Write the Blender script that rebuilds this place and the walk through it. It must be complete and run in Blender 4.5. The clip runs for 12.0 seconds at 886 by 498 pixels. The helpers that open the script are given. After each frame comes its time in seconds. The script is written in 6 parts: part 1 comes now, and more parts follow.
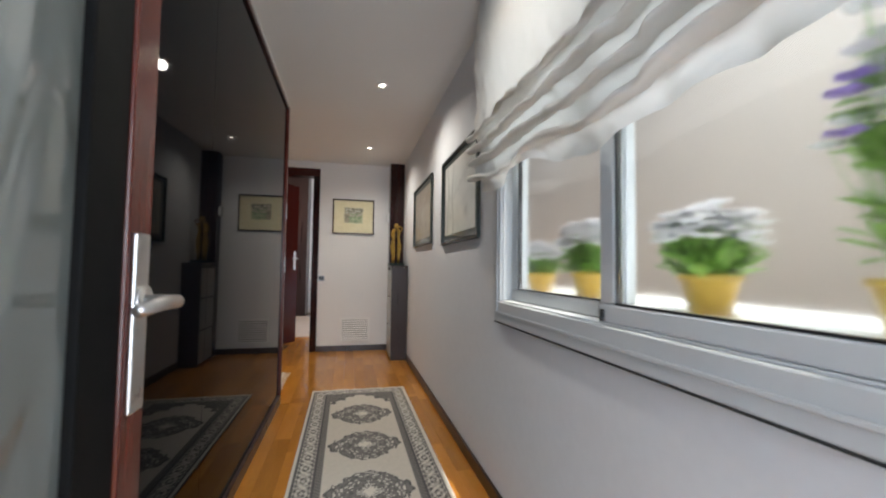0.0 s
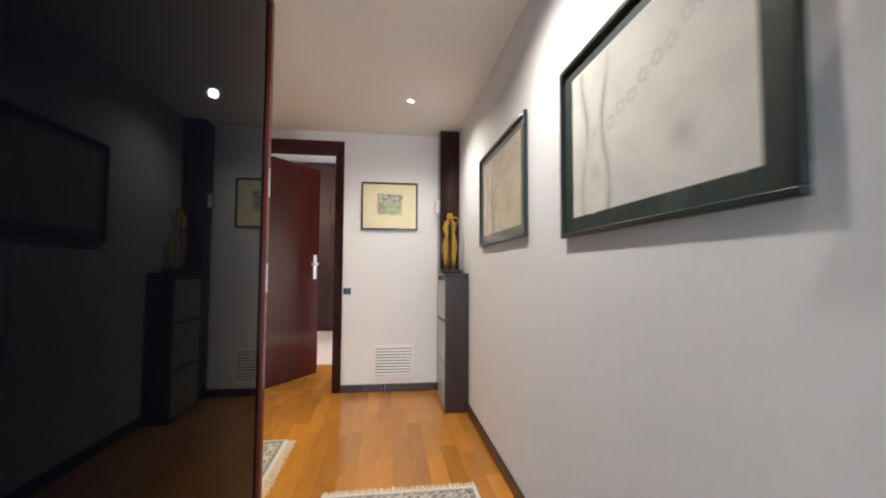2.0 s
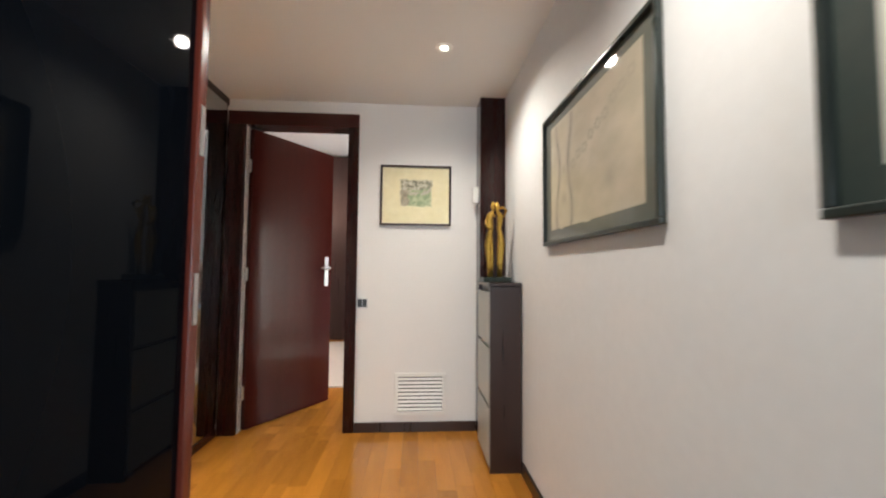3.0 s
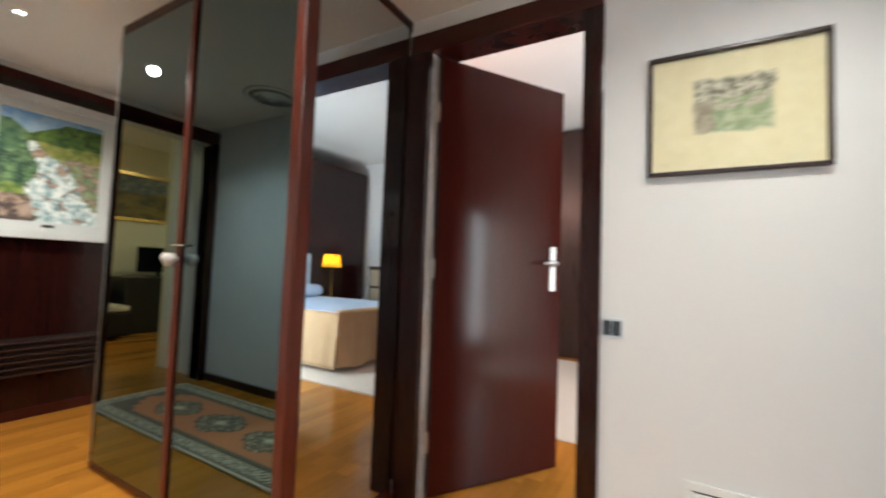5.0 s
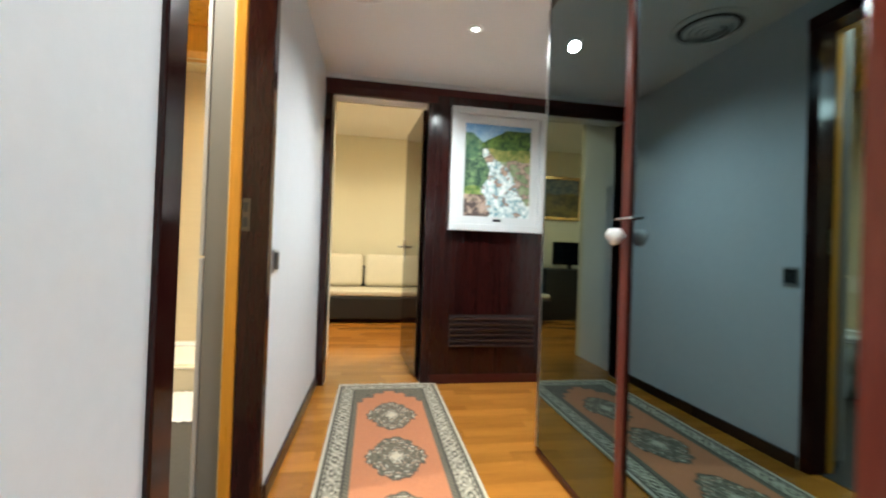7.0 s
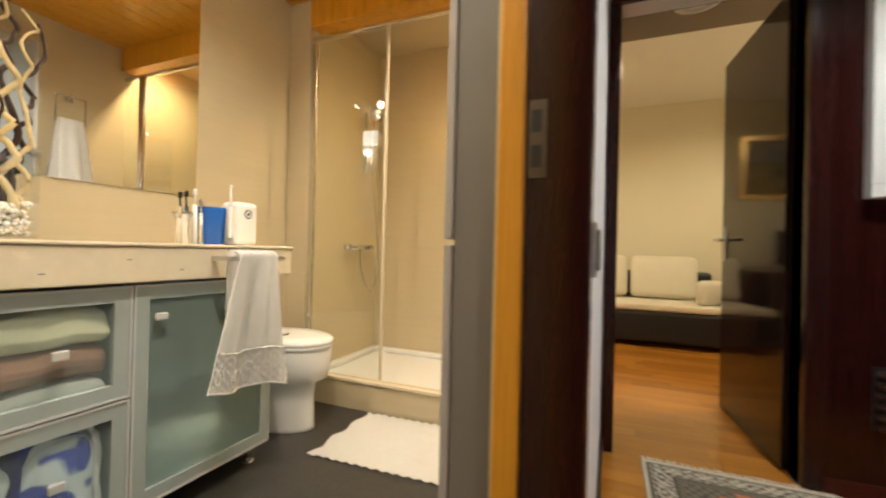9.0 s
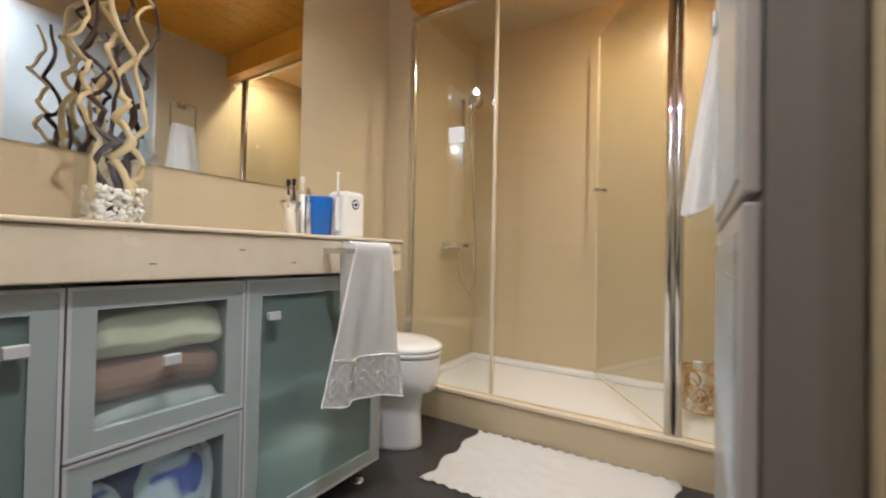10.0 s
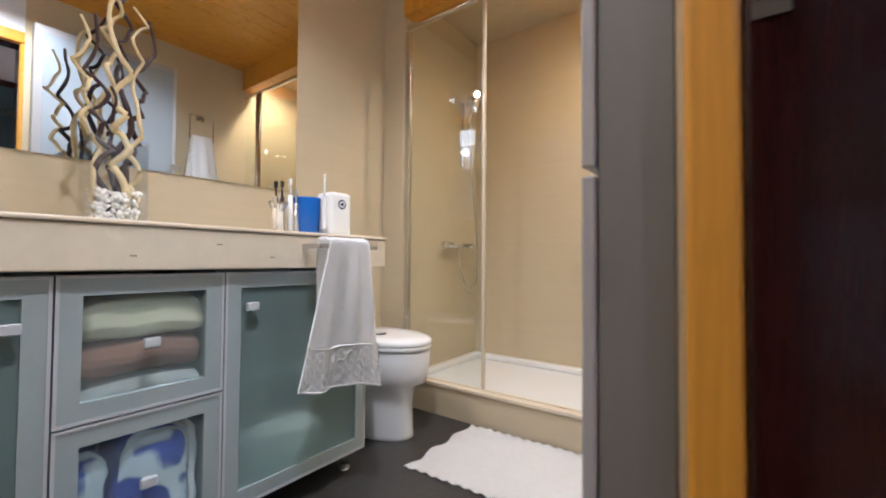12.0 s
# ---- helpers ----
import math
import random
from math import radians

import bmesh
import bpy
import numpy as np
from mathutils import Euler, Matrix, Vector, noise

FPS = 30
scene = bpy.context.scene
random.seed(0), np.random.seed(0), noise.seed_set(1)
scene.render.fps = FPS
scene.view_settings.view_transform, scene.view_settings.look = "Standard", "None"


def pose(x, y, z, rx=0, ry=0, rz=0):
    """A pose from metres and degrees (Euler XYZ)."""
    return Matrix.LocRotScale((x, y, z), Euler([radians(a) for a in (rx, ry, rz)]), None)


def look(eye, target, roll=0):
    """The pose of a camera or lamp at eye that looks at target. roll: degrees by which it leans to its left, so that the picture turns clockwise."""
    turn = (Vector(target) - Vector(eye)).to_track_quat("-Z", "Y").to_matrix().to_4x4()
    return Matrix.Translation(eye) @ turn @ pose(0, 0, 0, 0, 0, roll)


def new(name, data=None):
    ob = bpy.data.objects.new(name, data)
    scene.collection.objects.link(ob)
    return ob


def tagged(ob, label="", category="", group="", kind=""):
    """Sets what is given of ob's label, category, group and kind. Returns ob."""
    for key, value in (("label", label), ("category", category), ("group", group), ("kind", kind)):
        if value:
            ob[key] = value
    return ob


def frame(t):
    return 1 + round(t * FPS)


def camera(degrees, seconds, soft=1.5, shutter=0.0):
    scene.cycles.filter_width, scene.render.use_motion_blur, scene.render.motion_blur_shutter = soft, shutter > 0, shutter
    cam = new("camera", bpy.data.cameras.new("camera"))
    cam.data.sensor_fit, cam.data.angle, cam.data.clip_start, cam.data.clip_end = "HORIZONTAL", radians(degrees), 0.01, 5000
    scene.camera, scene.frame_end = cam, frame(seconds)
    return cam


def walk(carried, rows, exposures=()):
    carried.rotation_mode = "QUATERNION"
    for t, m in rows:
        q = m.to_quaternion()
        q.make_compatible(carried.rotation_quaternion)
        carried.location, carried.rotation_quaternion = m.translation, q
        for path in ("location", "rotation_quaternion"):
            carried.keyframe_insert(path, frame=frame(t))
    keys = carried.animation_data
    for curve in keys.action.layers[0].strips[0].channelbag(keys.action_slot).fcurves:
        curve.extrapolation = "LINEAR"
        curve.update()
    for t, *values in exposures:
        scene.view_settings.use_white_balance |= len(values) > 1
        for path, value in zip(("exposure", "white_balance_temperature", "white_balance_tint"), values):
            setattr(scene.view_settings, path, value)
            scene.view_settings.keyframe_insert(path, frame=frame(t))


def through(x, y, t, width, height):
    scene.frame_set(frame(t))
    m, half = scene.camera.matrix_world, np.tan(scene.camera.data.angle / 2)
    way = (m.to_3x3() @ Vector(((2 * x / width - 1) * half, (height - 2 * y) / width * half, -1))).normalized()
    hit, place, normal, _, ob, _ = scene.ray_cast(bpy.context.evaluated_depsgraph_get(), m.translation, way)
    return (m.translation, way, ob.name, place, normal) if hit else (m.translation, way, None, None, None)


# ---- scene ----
cam = camera(94.8, 12.0, 2.0, 0.5)
PATH = [
    (0, (0.185, -0.008, 1.002), (0.635, 1.939, 1.095), 0.8),
    (0.5, (0.19, 0.264, 0.951), (0.564, 2.226, 1.055), 0.7),
    (1, (0.224, 0.63, 0.964), (0.557, 2.6, 1.068), 0.6),
    (1.5, (0.234, 1.023, 0.998), (0.528, 2.998, 1.105), 0.5),
    (2, (0.224, 1.428, 1.047), (0.489, 3.408, 1.15), 0.3),
    (2.5, (0.238, 1.837, 1.062), (0.45, 3.823, 1.171), 0.5),
    (2.7, (0.239, 1.984, 1.072), (0.425, 3.972, 1.183), 0.5),
    (4.5, (0.178, 3.273, 1.088), (-0.412, 5.181, 1.188), 1.3),
    (5, (0.069, 3.439, 1.047), (-0.919, 5.175, 1.148), 2.1),
    (5.5, (-0.067, 3.458, 1.098), (-1.451, 4.902, 1.13), 1.7),
    (6, (-0.136, 3.513, 1.03), (-1.865, 4.516, 1.093), 1.8),
    (6.5, (-0.269, 3.56, 0.993), (-2.166, 4.192, 1.04), 1.9),
    (6.7, (-0.368, 3.575, 0.979), (-2.301, 4.086, 1.015), 1.9),
    (8.3, (-1.203, 3.417, 0.966), (-3.155, 2.981, 0.961), 1.8),
    (8.5, (-1.296, 3.355, 0.938), (-3.224, 2.824, 0.943), 1.5),
    (9, (-1.481, 3.21, 0.912), (-3.33, 2.449, 0.923), 1.4),
    (9.5, (-1.585, 3.042, 0.885), (-3.351, 2.104, 0.904), 1.2),
    (10, (-1.631, 2.893, 0.862), (-3.323, 1.826, 0.89), 1.1),
    (10.5, (-1.683, 2.803, 0.85), (-3.322, 1.658, 0.885), 0.9),
    (11, (-1.723, 2.818, 0.837), (-3.335, 1.635, 0.88), 0.9),
    (11.5, (-1.744, 2.956, 0.825), (-3.33, 1.737, 0.877), 0.6),
    (12, (-1.690, 3.080, 0.826), (-3.302, 1.897, 0.879), 0.4),
]
EXPOSURES = [(0, -0.4, 6800, 8), (0.5, -0.22, 6500, 11), (1.5, 0.1, 6600, 10), (2.0, 0.3, 6800, 9), (2.5, 0.3, 7000, 8), (4.5, 0.22, 6850, 4), (5, 0.4, 6600, 3), (5.5, 0.47, 6300, 0), (6, 0.68, 5700, -3), (6.7, 0.78, 5700, -1), (8.5, 0.2, 7100, 5), (9.3, 0.08, 6100, 7), (10, -0.18, 5350, 11), (10.5, -0.22, 5300, 13), (11, -0.3, 5350, 13), (12, -0.06, 5000, 14)]
walk(cam, [(t, look(eye, target, roll)) for t, eye, target, roll in PATH], EXPOSURES)

# ---- world, lights, exposure ----
world = bpy.data.worlds.new("world")
scene.world = world
world.use_nodes = True
wn = world.node_tree
sky = wn.nodes.new("ShaderNodeTexSky")
sky.sky_type = "NISHITA"
sky.sun_disc = False
sky.sun_elevation, sky.sun_rotation = radians(70), radians(158)
wn.links.new(sky.outputs[0], wn.nodes["Background"].inputs[0])
wn.nodes["Background"].inputs[1].default_value = 0.15
sun_data = bpy.data.lights.new("sun", "SUN")
sun_data.energy, sun_data.angle, sun_data.color = 5.0, radians(0.5), (1.0, 0.95, 0.87)
sun = new("sun", sun_data)
sun.matrix_world = look((2.7, -2.4, 9.9), (1.5, 0.6, 0.9))
scene.view_settings.exposure = 0.0


def spot(name, at, watts, color, size=radians(115), blend=0.7, radius=0.03):
    d = bpy.data.lights.new(name, "SPOT")
    d.energy, d.color, d.spot_size, d.spot_blend, d.shadow_soft_size = watts, color, size, blend, radius
    ob = new(name, d)
    ob.matrix_world = look(at, (at[0], at[1] + 0.0001, at[2] - 1))
    return ob


def bulb(name, at, watts, color, radius=0.05):
    d = bpy.data.lights.new(name, "POINT")
    d.energy, d.color, d.shadow_soft_size = watts, color, radius
    ob = new(name, d)
    ob.location = at
    return ob


def area(name, at, target, watts, color, sx, sy):
    d = bpy.data.lights.new(name, "AREA")
    d.energy, d.color, d.shape, d.size, d.size_y = watts, color, "RECTANGLE", sx, sy
    ob = new(name, d)
    ob.matrix_world = look(at, target)
    return ob


CEIL = 2.25
EY_IN = 5.17
COOL, WARM = (1.0, 0.96, 0.92), (1.0, 0.88, 0.73)
# the last two are unseen, added to fill the corridor and hall with light
HALL_LAMPS = [(0.38, 2.76, 56), (0.37, 4.28, 44), (-2.77, 4.09, 86), (0.38, 1.2, 26), (-1.2, 3.95, 36)]
for x, y, watts in HALL_LAMPS:
    spot("spot_lamp", (x, y, CEIL - 0.03), watts, COOL, radians(150), 1.0, 0.03)
# added area lamp outside, above the window and out of view, for sky daylight
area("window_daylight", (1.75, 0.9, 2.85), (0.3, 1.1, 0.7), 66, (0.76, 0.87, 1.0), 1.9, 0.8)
# daylight from the outer doorway of the lobby
area("lobby_daylight", (0.16, -1.44, 1.0), (0.6, 2.0, 1.0), 64, (0.70, 0.82, 1.0), 0.9, 1.5)
# bathroom downlights; the second is an added fill lamp, kept out of view
BATH_LAMPS = [(-2.0, 2.68, 108), (-2.75, 2.2, 56)]
for x, y, watts in BATH_LAMPS:
    spot("bath_spot", (x, y, 2.39), watts, WARM, radians(140), 1.0, 0.02)
MIRROR_LAMPS = [(-2.63, 1.44, 2.10), (-2.29, 1.44, 2.13)]
for at in MIRROR_LAMPS:
    lamp = spot("mirror_spot", at, 15, WARM, radians(120), 1.0, 0.02)
    lamp.matrix_world = look((at[0] - 0.01, at[1] + 0.035, at[2] - 0.02), (at[0] - 0.5, 2.7, 0.5))
bulb("wall_lamp_bulb", (-1.36, 2.17, 2.06), 5, (1.0, 0.95, 0.85), 0.05)
spot("shower_lamp", (-3.64, 2.72, 2.395), 64, (1.0, 0.73, 0.40), radians(172), 1.0, 0.02)
# bedroom and living room
# unseen area lamp for daylight, set in an invented wall opening
area("bedroom_daylight", (1.85, EY_IN, 0.97), (1.5, 9.0, 0.9), 135, (0.80, 0.89, 1.0), 1.25, 1.4)
# added bulb with no fitting, hidden by the wall, tints the bedroom pink
bulb("bedroom_pink_fill", (-1.75, 5.7, 2.35), 26, (1.0, 0.58, 0.5), 0.06)
bulb("bedside_bulb", (2.48, 8.12, 1.13), 9, (1.0, 0.8, 0.45), 0.03)
# unseen lamps, added to light the living room walls evenly
LIVING_FILLS = [(-5.2, 1.7), (-5.2, 4.8)]
for x, y in LIVING_FILLS:
    spot("living_fill", (x, y, 2.74), 95, (1.0, 0.84, 0.58), radians(168), 0.6, 0.035)

# ---- materials ----


def srgb(r, g, b):
    return tuple(((c / 255) / 12.92 if c / 255 <= 0.04045 else ((c / 255 + 0.055) / 1.055) ** 2.4) for c in (r, g, b))


class Mat:
    """A principled material with two scales of variation and fine relief."""

    def __init__(self, name, color, rough=0.5, metal=0.0, vary=0.08, scale=6.0, fine=60.0, bump=0.1, stretch=(1, 1, 1), rvary=0.1, spec=0.5):
        m = bpy.data.materials.new(name)
        m.use_nodes = True
        self.m, self.t = m, m.node_tree
        n, l = self.t.nodes, self.t.links
        self.p = n["Principled BSDF"]
        self.p.inputs["Metallic"].default_value = metal
        self.p.inputs["Roughness"].default_value = rough
        self.p.inputs["Specular IOR Level"].default_value = spec
        self.p.inputs["Base Color"].default_value = (*color, 1)
        if vary <= 0 and bump <= 0:
            return
        co, mp = n.new("ShaderNodeTexCoord"), n.new("ShaderNodeMapping")
        mp.inputs["Scale"].default_value = stretch
        l.new(co.outputs["Object"], mp.inputs[0])
        a, b = n.new("ShaderNodeTexNoise"), n.new("ShaderNodeTexNoise")
        a.inputs["Scale"].default_value, a.inputs["Detail"].default_value = scale, 4
        b.inputs["Scale"].default_value, b.inputs["Detail"].default_value = fine, 6
        l.new(mp.outputs[0], a.inputs[0])
        l.new(mp.outputs[0], b.inputs[0])
        add = n.new("ShaderNodeMath")
        add.operation = "ADD"
        l.new(a.outputs[0], add.inputs[0])
        l.new(b.outputs[0], add.inputs[1])
        info = n.new("ShaderNodeObjectInfo")
        ran = n.new("ShaderNodeMath")
        ran.operation = "MULTIPLY_ADD"
        l.new(info.outputs["Random"], ran.inputs[0])
        ran.inputs[1].default_value = 0.0
        self.ran = ran
        l.new(add.outputs[0], ran.inputs[2])
        rp = n.new("ShaderNodeMapRange")
        rp.inputs[1].default_value, rp.inputs[2].default_value = 0.6, 1.4
        rp.inputs[3].default_value, rp.inputs[4].default_value = 1 - vary, 1 + vary
        rp.clamp = False
        l.new(ran.outputs[0], rp.inputs[0])
        mul = n.new("ShaderNodeVectorMath")
        mul.operation = "SCALE"
        mul.inputs[0].default_value = color
        l.new(rp.outputs[0], mul.inputs["Scale"])
        l.new(mul.outputs[0], self.p.inputs["Base Color"])
        self.base = mul
        rr = n.new("ShaderNodeMapRange")
        rr.inputs[1].default_value, rr.inputs[2].default_value = 0.3, 0.7
        rr.inputs[3].default_value, rr.inputs[4].default_value = max(0, rough * (1 - rvary)), min(1, rough * (1 + rvary))
        l.new(a.outputs[0], rr.inputs[0])
        l.new(rr.outputs[0], self.p.inputs["Roughness"])
        if bump > 0:
            bp = n.new("ShaderNodeBump")
            bp.inputs["Strength"].default_value, bp.inputs["Distance"].default_value = bump, 0.004
            l.new(add.outputs[0], bp.inputs["Height"])
            l.new(bp.outputs[0], self.p.inputs["Normal"])


def mat(*a, **k):
    return Mat(*a, **k).m


M_WALL = mat("white_wall_paint", (0.76, 0.75, 0.74), 0.6, vary=0.02, scale=3, fine=90, bump=0.07)
M_WALLCOOL = mat("cool_white_wall_paint", (0.75, 0.76, 0.78), 0.6, vary=0.03, scale=3, fine=30, bump=0.2)
M_CEIL = mat("ceiling_paint", (0.84, 0.83, 0.81), 0.7, vary=0.015, scale=2, fine=120, bump=0.05)
M_CREAM = mat("cream_wall_paint", (0.72, 0.66, 0.5), 0.6, vary=0.02, scale=2, fine=90, bump=0.08)
# the soffit's shade is put into this dark base colour
M_SOFFIT = mat("shaded_soffit_paint", (0.22, 0.19, 0.16), 0.6, vary=0.03, scale=3, fine=90, bump=0.05)
M_MAHOG = mat("dark_mahogany", (0.020, 0.0045, 0.0038), 0.15, vary=0.35, scale=3, fine=30, bump=0.02, stretch=(9, 9, 0.6), rvary=0.25, spec=0.35)
M_MAHOGX = mat("dark_mahogany_across", (0.050, 0.0105, 0.0085), 0.22, vary=0.35, scale=3, fine=30, bump=0.04, stretch=(0.6, 0.6, 9), rvary=0.25, spec=0.3)
M_STILE = mat("red_mahogany_stile", (0.105, 0.021, 0.014), 0.22, vary=0.3, scale=3, fine=25, bump=0.04, stretch=(9, 9, 0.5))
M_WENGE = mat("wenge_panel", (0.027, 0.0115, 0.009), 0.3, vary=0.3, scale=3, fine=30, bump=0.03, stretch=(9, 9, 0.5))
M_ORANGE = mat("varnished_pine", (0.60, 0.28, 0.02), 0.3, vary=0.18, scale=4, fine=22, bump=0.04, stretch=(7, 7, 0.4))
M_BLACKGLASS = mat("black_lacquered_glass", (0.002, 0.003, 0.005), 0.03, vary=0, bump=0, spec=0.05)
M_MIRROR = mat("smoked_mirror", (0.145, 0.208, 0.225), 0.012, 1.0, vary=0, bump=0)
M_SIDEMIRROR = mat("lightly_smoked_mirror", (0.50, 0.52, 0.53), 0.012, 1.0, vary=0, bump=0)
M_CLEARMIRROR = mat("mirror_silver", (0.82, 0.84, 0.84), 0.01, 1.0, vary=0, bump=0)
M_CHROME = mat("chrome", (0.75, 0.75, 0.76), 0.12, 1.0, vary=0.02, scale=20, bump=0)
M_STEEL = mat("brushed_steel", (0.62, 0.61, 0.6), 0.3, 1.0, vary=0.05, scale=30, fine=150, bump=0.03)
M_BRASS = mat("brass", (0.75, 0.5, 0.2), 0.25, 1.0, vary=0.1, scale=20, bump=0.02)
M_WHITE = mat("white_lacquer", (0.8, 0.8, 0.78), 0.3, vary=0.02, scale=8, fine=80, bump=0.02)
M_ALU = mat("white_aluminium", (0.55, 0.57, 0.58), 0.35, vary=0.02, scale=8, fine=80, bump=0.02)
M_BLACK = mat("black_plastic", (0.015, 0.015, 0.016), 0.35, vary=0.1, bump=0.02)
# near-black, stands in for the dark of the gap in the entrance door
M_MATTBLACK = mat("matt_black_gap", (0.004, 0.004, 0.004), 0.75, vary=0.1, bump=0.02, spec=0.15)
M_FRAMEWHITE = mat("off_white_picture_frame", (0.60, 0.62, 0.62), 0.35, vary=0.04, scale=10, fine=80, bump=0.05)
M_TILE = mat("linen_beige_tile", (0.56, 0.47, 0.31), 0.30, vary=0.035, scale=2, fine=14, bump=0.012, stretch=(1, 1, 22), rvary=0.06)
M_SLATE = mat("dark_slate_floor", (0.045, 0.042, 0.04), 0.5, vary=0.3, scale=5, fine=50, bump=0.15)
M_STONE = mat("cream_marble", (0.74, 0.65, 0.49), 0.25, vary=0.06, scale=4, fine=30, bump=0.02)
M_CERAMIC = mat("white_ceramic", (0.82, 0.82, 0.81), 0.12, vary=0.01, bump=0)
M_TOWEL = mat("white_terry", (0.95, 0.94, 0.92), 0.95, vary=0.03, scale=40, fine=420, bump=0.03)
M_GREYALU = mat("grey_green_cabinet_frame", (0.38, 0.44, 0.44), 0.35, vary=0.03, scale=10, fine=80, bump=0.02)
M_GREYSIDE = mat("taupe_cabinet_side", (0.18, 0.172, 0.158), 0.4, vary=0.04, scale=6, fine=80, bump=0.03)
M_LAMP = bpy.data.materials.new("lamp_glow")
M_LAMP.use_nodes = True
M_LAMP.node_tree.nodes["Principled BSDF"].inputs["Emission Color"].default_value = (1, 0.95, 0.88, 1)
M_LAMP.node_tree.nodes["Principled BSDF"].inputs["Emission Strength"].default_value = 14


def glass(name, color, rough=0.0, ior=1.45):
    m = bpy.data.materials.new(name)
    m.use_nodes = True
    p = m.node_tree.nodes["Principled BSDF"]
    p.inputs["Base Color"].default_value = (*color, 1)
    p.inputs["Transmission Weight"].default_value = 1
    p.inputs["Roughness"].default_value = rough
    p.inputs["IOR"].default_value = ior
    return m



def sheet_glass(name, tint):
    """Thin clear sheet: light passes straight, gloss grows towards grazing."""
    m = bpy.data.materials.new(name)
    m.use_nodes = True
    n, l = m.node_tree.nodes, m.node_tree.links
    n.remove(n["Principled BSDF"])
    t, g, f, mx = n.new("ShaderNodeBsdfTransparent"), n.new("ShaderNodeBsdfGlossy"), n.new("ShaderNodeLayerWeight"), n.new("ShaderNodeMixShader")
    t.inputs[0].default_value = (*tint, 1)
    g.inputs["Roughness"].default_value = 0.0
    f.inputs["Blend"].default_value = 0.5
    p, q = n.new("ShaderNodeMath"), n.new("ShaderNodeMath")
    p.operation, q.operation = "POWER", "MULTIPLY_ADD"
    p.inputs[1].default_value = 5
    q.inputs[1].default_value, q.inputs[2].default_value = 0.8, 0.06
    l.new(f.outputs["Facing"], p.inputs[0])
    l.new(p.outputs[0], q.inputs[0])
    l.new(q.outputs[0], mx.inputs[0])
    l.new(t.outputs[0], mx.inputs[1])
    l.new(g.outputs[0], mx.inputs[2])
    l.new(mx.outputs[0], n["Material Output"].inputs[0])
    return m


M_GLASS = glass("hazy_window_glass", (0.97, 0.99, 0.98), 0.13, 1.4)
M_FROST = glass("lightly_frosted_glass", (0.80, 0.88, 0.86), 0.16, 1.2)
M_FROST.node_tree.nodes["Principled BSDF"].inputs["Transmission Weight"].default_value = 0.94
M_FROSTDOOR = glass("frosted_green_glass", (0.40, 0.50, 0.47), 0.45, 1.25)
M_FROSTDOOR.node_tree.nodes["Principled BSDF"].inputs["Transmission Weight"].default_value = 0.72

M_DOOR = Mat("glossy_mahogany_door", (0.045, 0.0075, 0.0055), 0.15, spec=0.14, vary=0.12, scale=2.5, fine=22, bump=0.02, stretch=(7, 7, 0.4), rvary=0.3).m
M_DOOR2 = Mat("glossy_wenge_door", (0.022, 0.010, 0.0075), 0.07, vary=0.25, scale=2.5, fine=22, bump=0.01, stretch=(7, 7, 0.4), rvary=0.3).m
M_CATHEDRAL = glass("textured_door_glass", (0.20, 0.225, 0.215), 0.03, 2.3)
M_CATHEDRAL.node_tree.nodes["Principled BSDF"].inputs["Transmission Weight"].default_value = 0.25
cn = M_CATHEDRAL.node_tree
nz, bp = cn.nodes.new("ShaderNodeTexNoise"), cn.nodes.new("ShaderNodeBump")
nz.inputs["Scale"].default_value = 3.2
nz.inputs["Detail"].default_value, nz.inputs["Distortion"].default_value = 3, 1.2
bp.inputs["Strength"].default_value, bp.inputs["Distance"].default_value = 1.0, 0.035
cn.links.new(nz.outputs[0], bp.inputs["Height"])
cn.links.new(bp.outputs[0], cn.nodes["Principled BSDF"].inputs["Normal"])
M_WHITEWASH = mat("whitewash", (0.87, 0.86, 0.84), 0.8, vary=0.04, scale=4, bump=0.2)
M_PATIO = mat("pale_render", (0.66, 0.57, 0.49), 0.9, vary=0.06, scale=2, fine=60, bump=0.3)
M_YELLOW = mat("yellow_glazed_pot", (0.62, 0.40, 0.07), 0.35, vary=0.08, scale=12, bump=0.03)
M_LEAF = mat("geranium_leaf", (0.20, 0.38, 0.06), 0.5, vary=0.35, scale=30, bump=0.05)
M_PETALVIOLET = mat("violet_petal", (0.30, 0.20, 0.55), 0.6, vary=0.6, scale=9, bump=0.0)
M_PETAL = mat("white_petal", (0.86, 0.85, 0.86), 0.6, vary=0.05, scale=30, bump=0.0)


def cloth(name, color, through):
    """A thin woven cloth: part of the light passes."""
    m = bpy.data.materials.new(name)
    m.use_nodes = True
    n, l = m.node_tree.nodes, m.node_tree.links
    n.remove(n["Principled BSDF"])
    d, t, mx = n.new("ShaderNodeBsdfDiffuse"), n.new("ShaderNodeBsdfTranslucent"), n.new("ShaderNodeMixShader")
    nz, bp, co = n.new("ShaderNodeTexNoise"), n.new("ShaderNodeBump"), n.new("ShaderNodeTexCoord")
    nz.inputs["Scale"].default_value = 260
    bp.inputs["Strength"].default_value, bp.inputs["Distance"].default_value = 0.3, 0.002
    l.new(co.outputs["Object"], nz.inputs[0])
    l.new(nz.outputs[0], bp.inputs["Height"])
    for s in (d, t):
        s.inputs[0].default_value = (*color, 1)
        l.new(bp.outputs[0], s.inputs["Normal"])
    mx.inputs[0].default_value = through
    l.new(d.outputs[0], mx.inputs[1])
    l.new(t.outputs[0], mx.inputs[2])
    l.new(mx.outputs[0], n["Material Output"].inputs[0])
    return m


M_SHEER = cloth("sheer_white_voile", (0.78, 0.76, 0.72), 0.26)
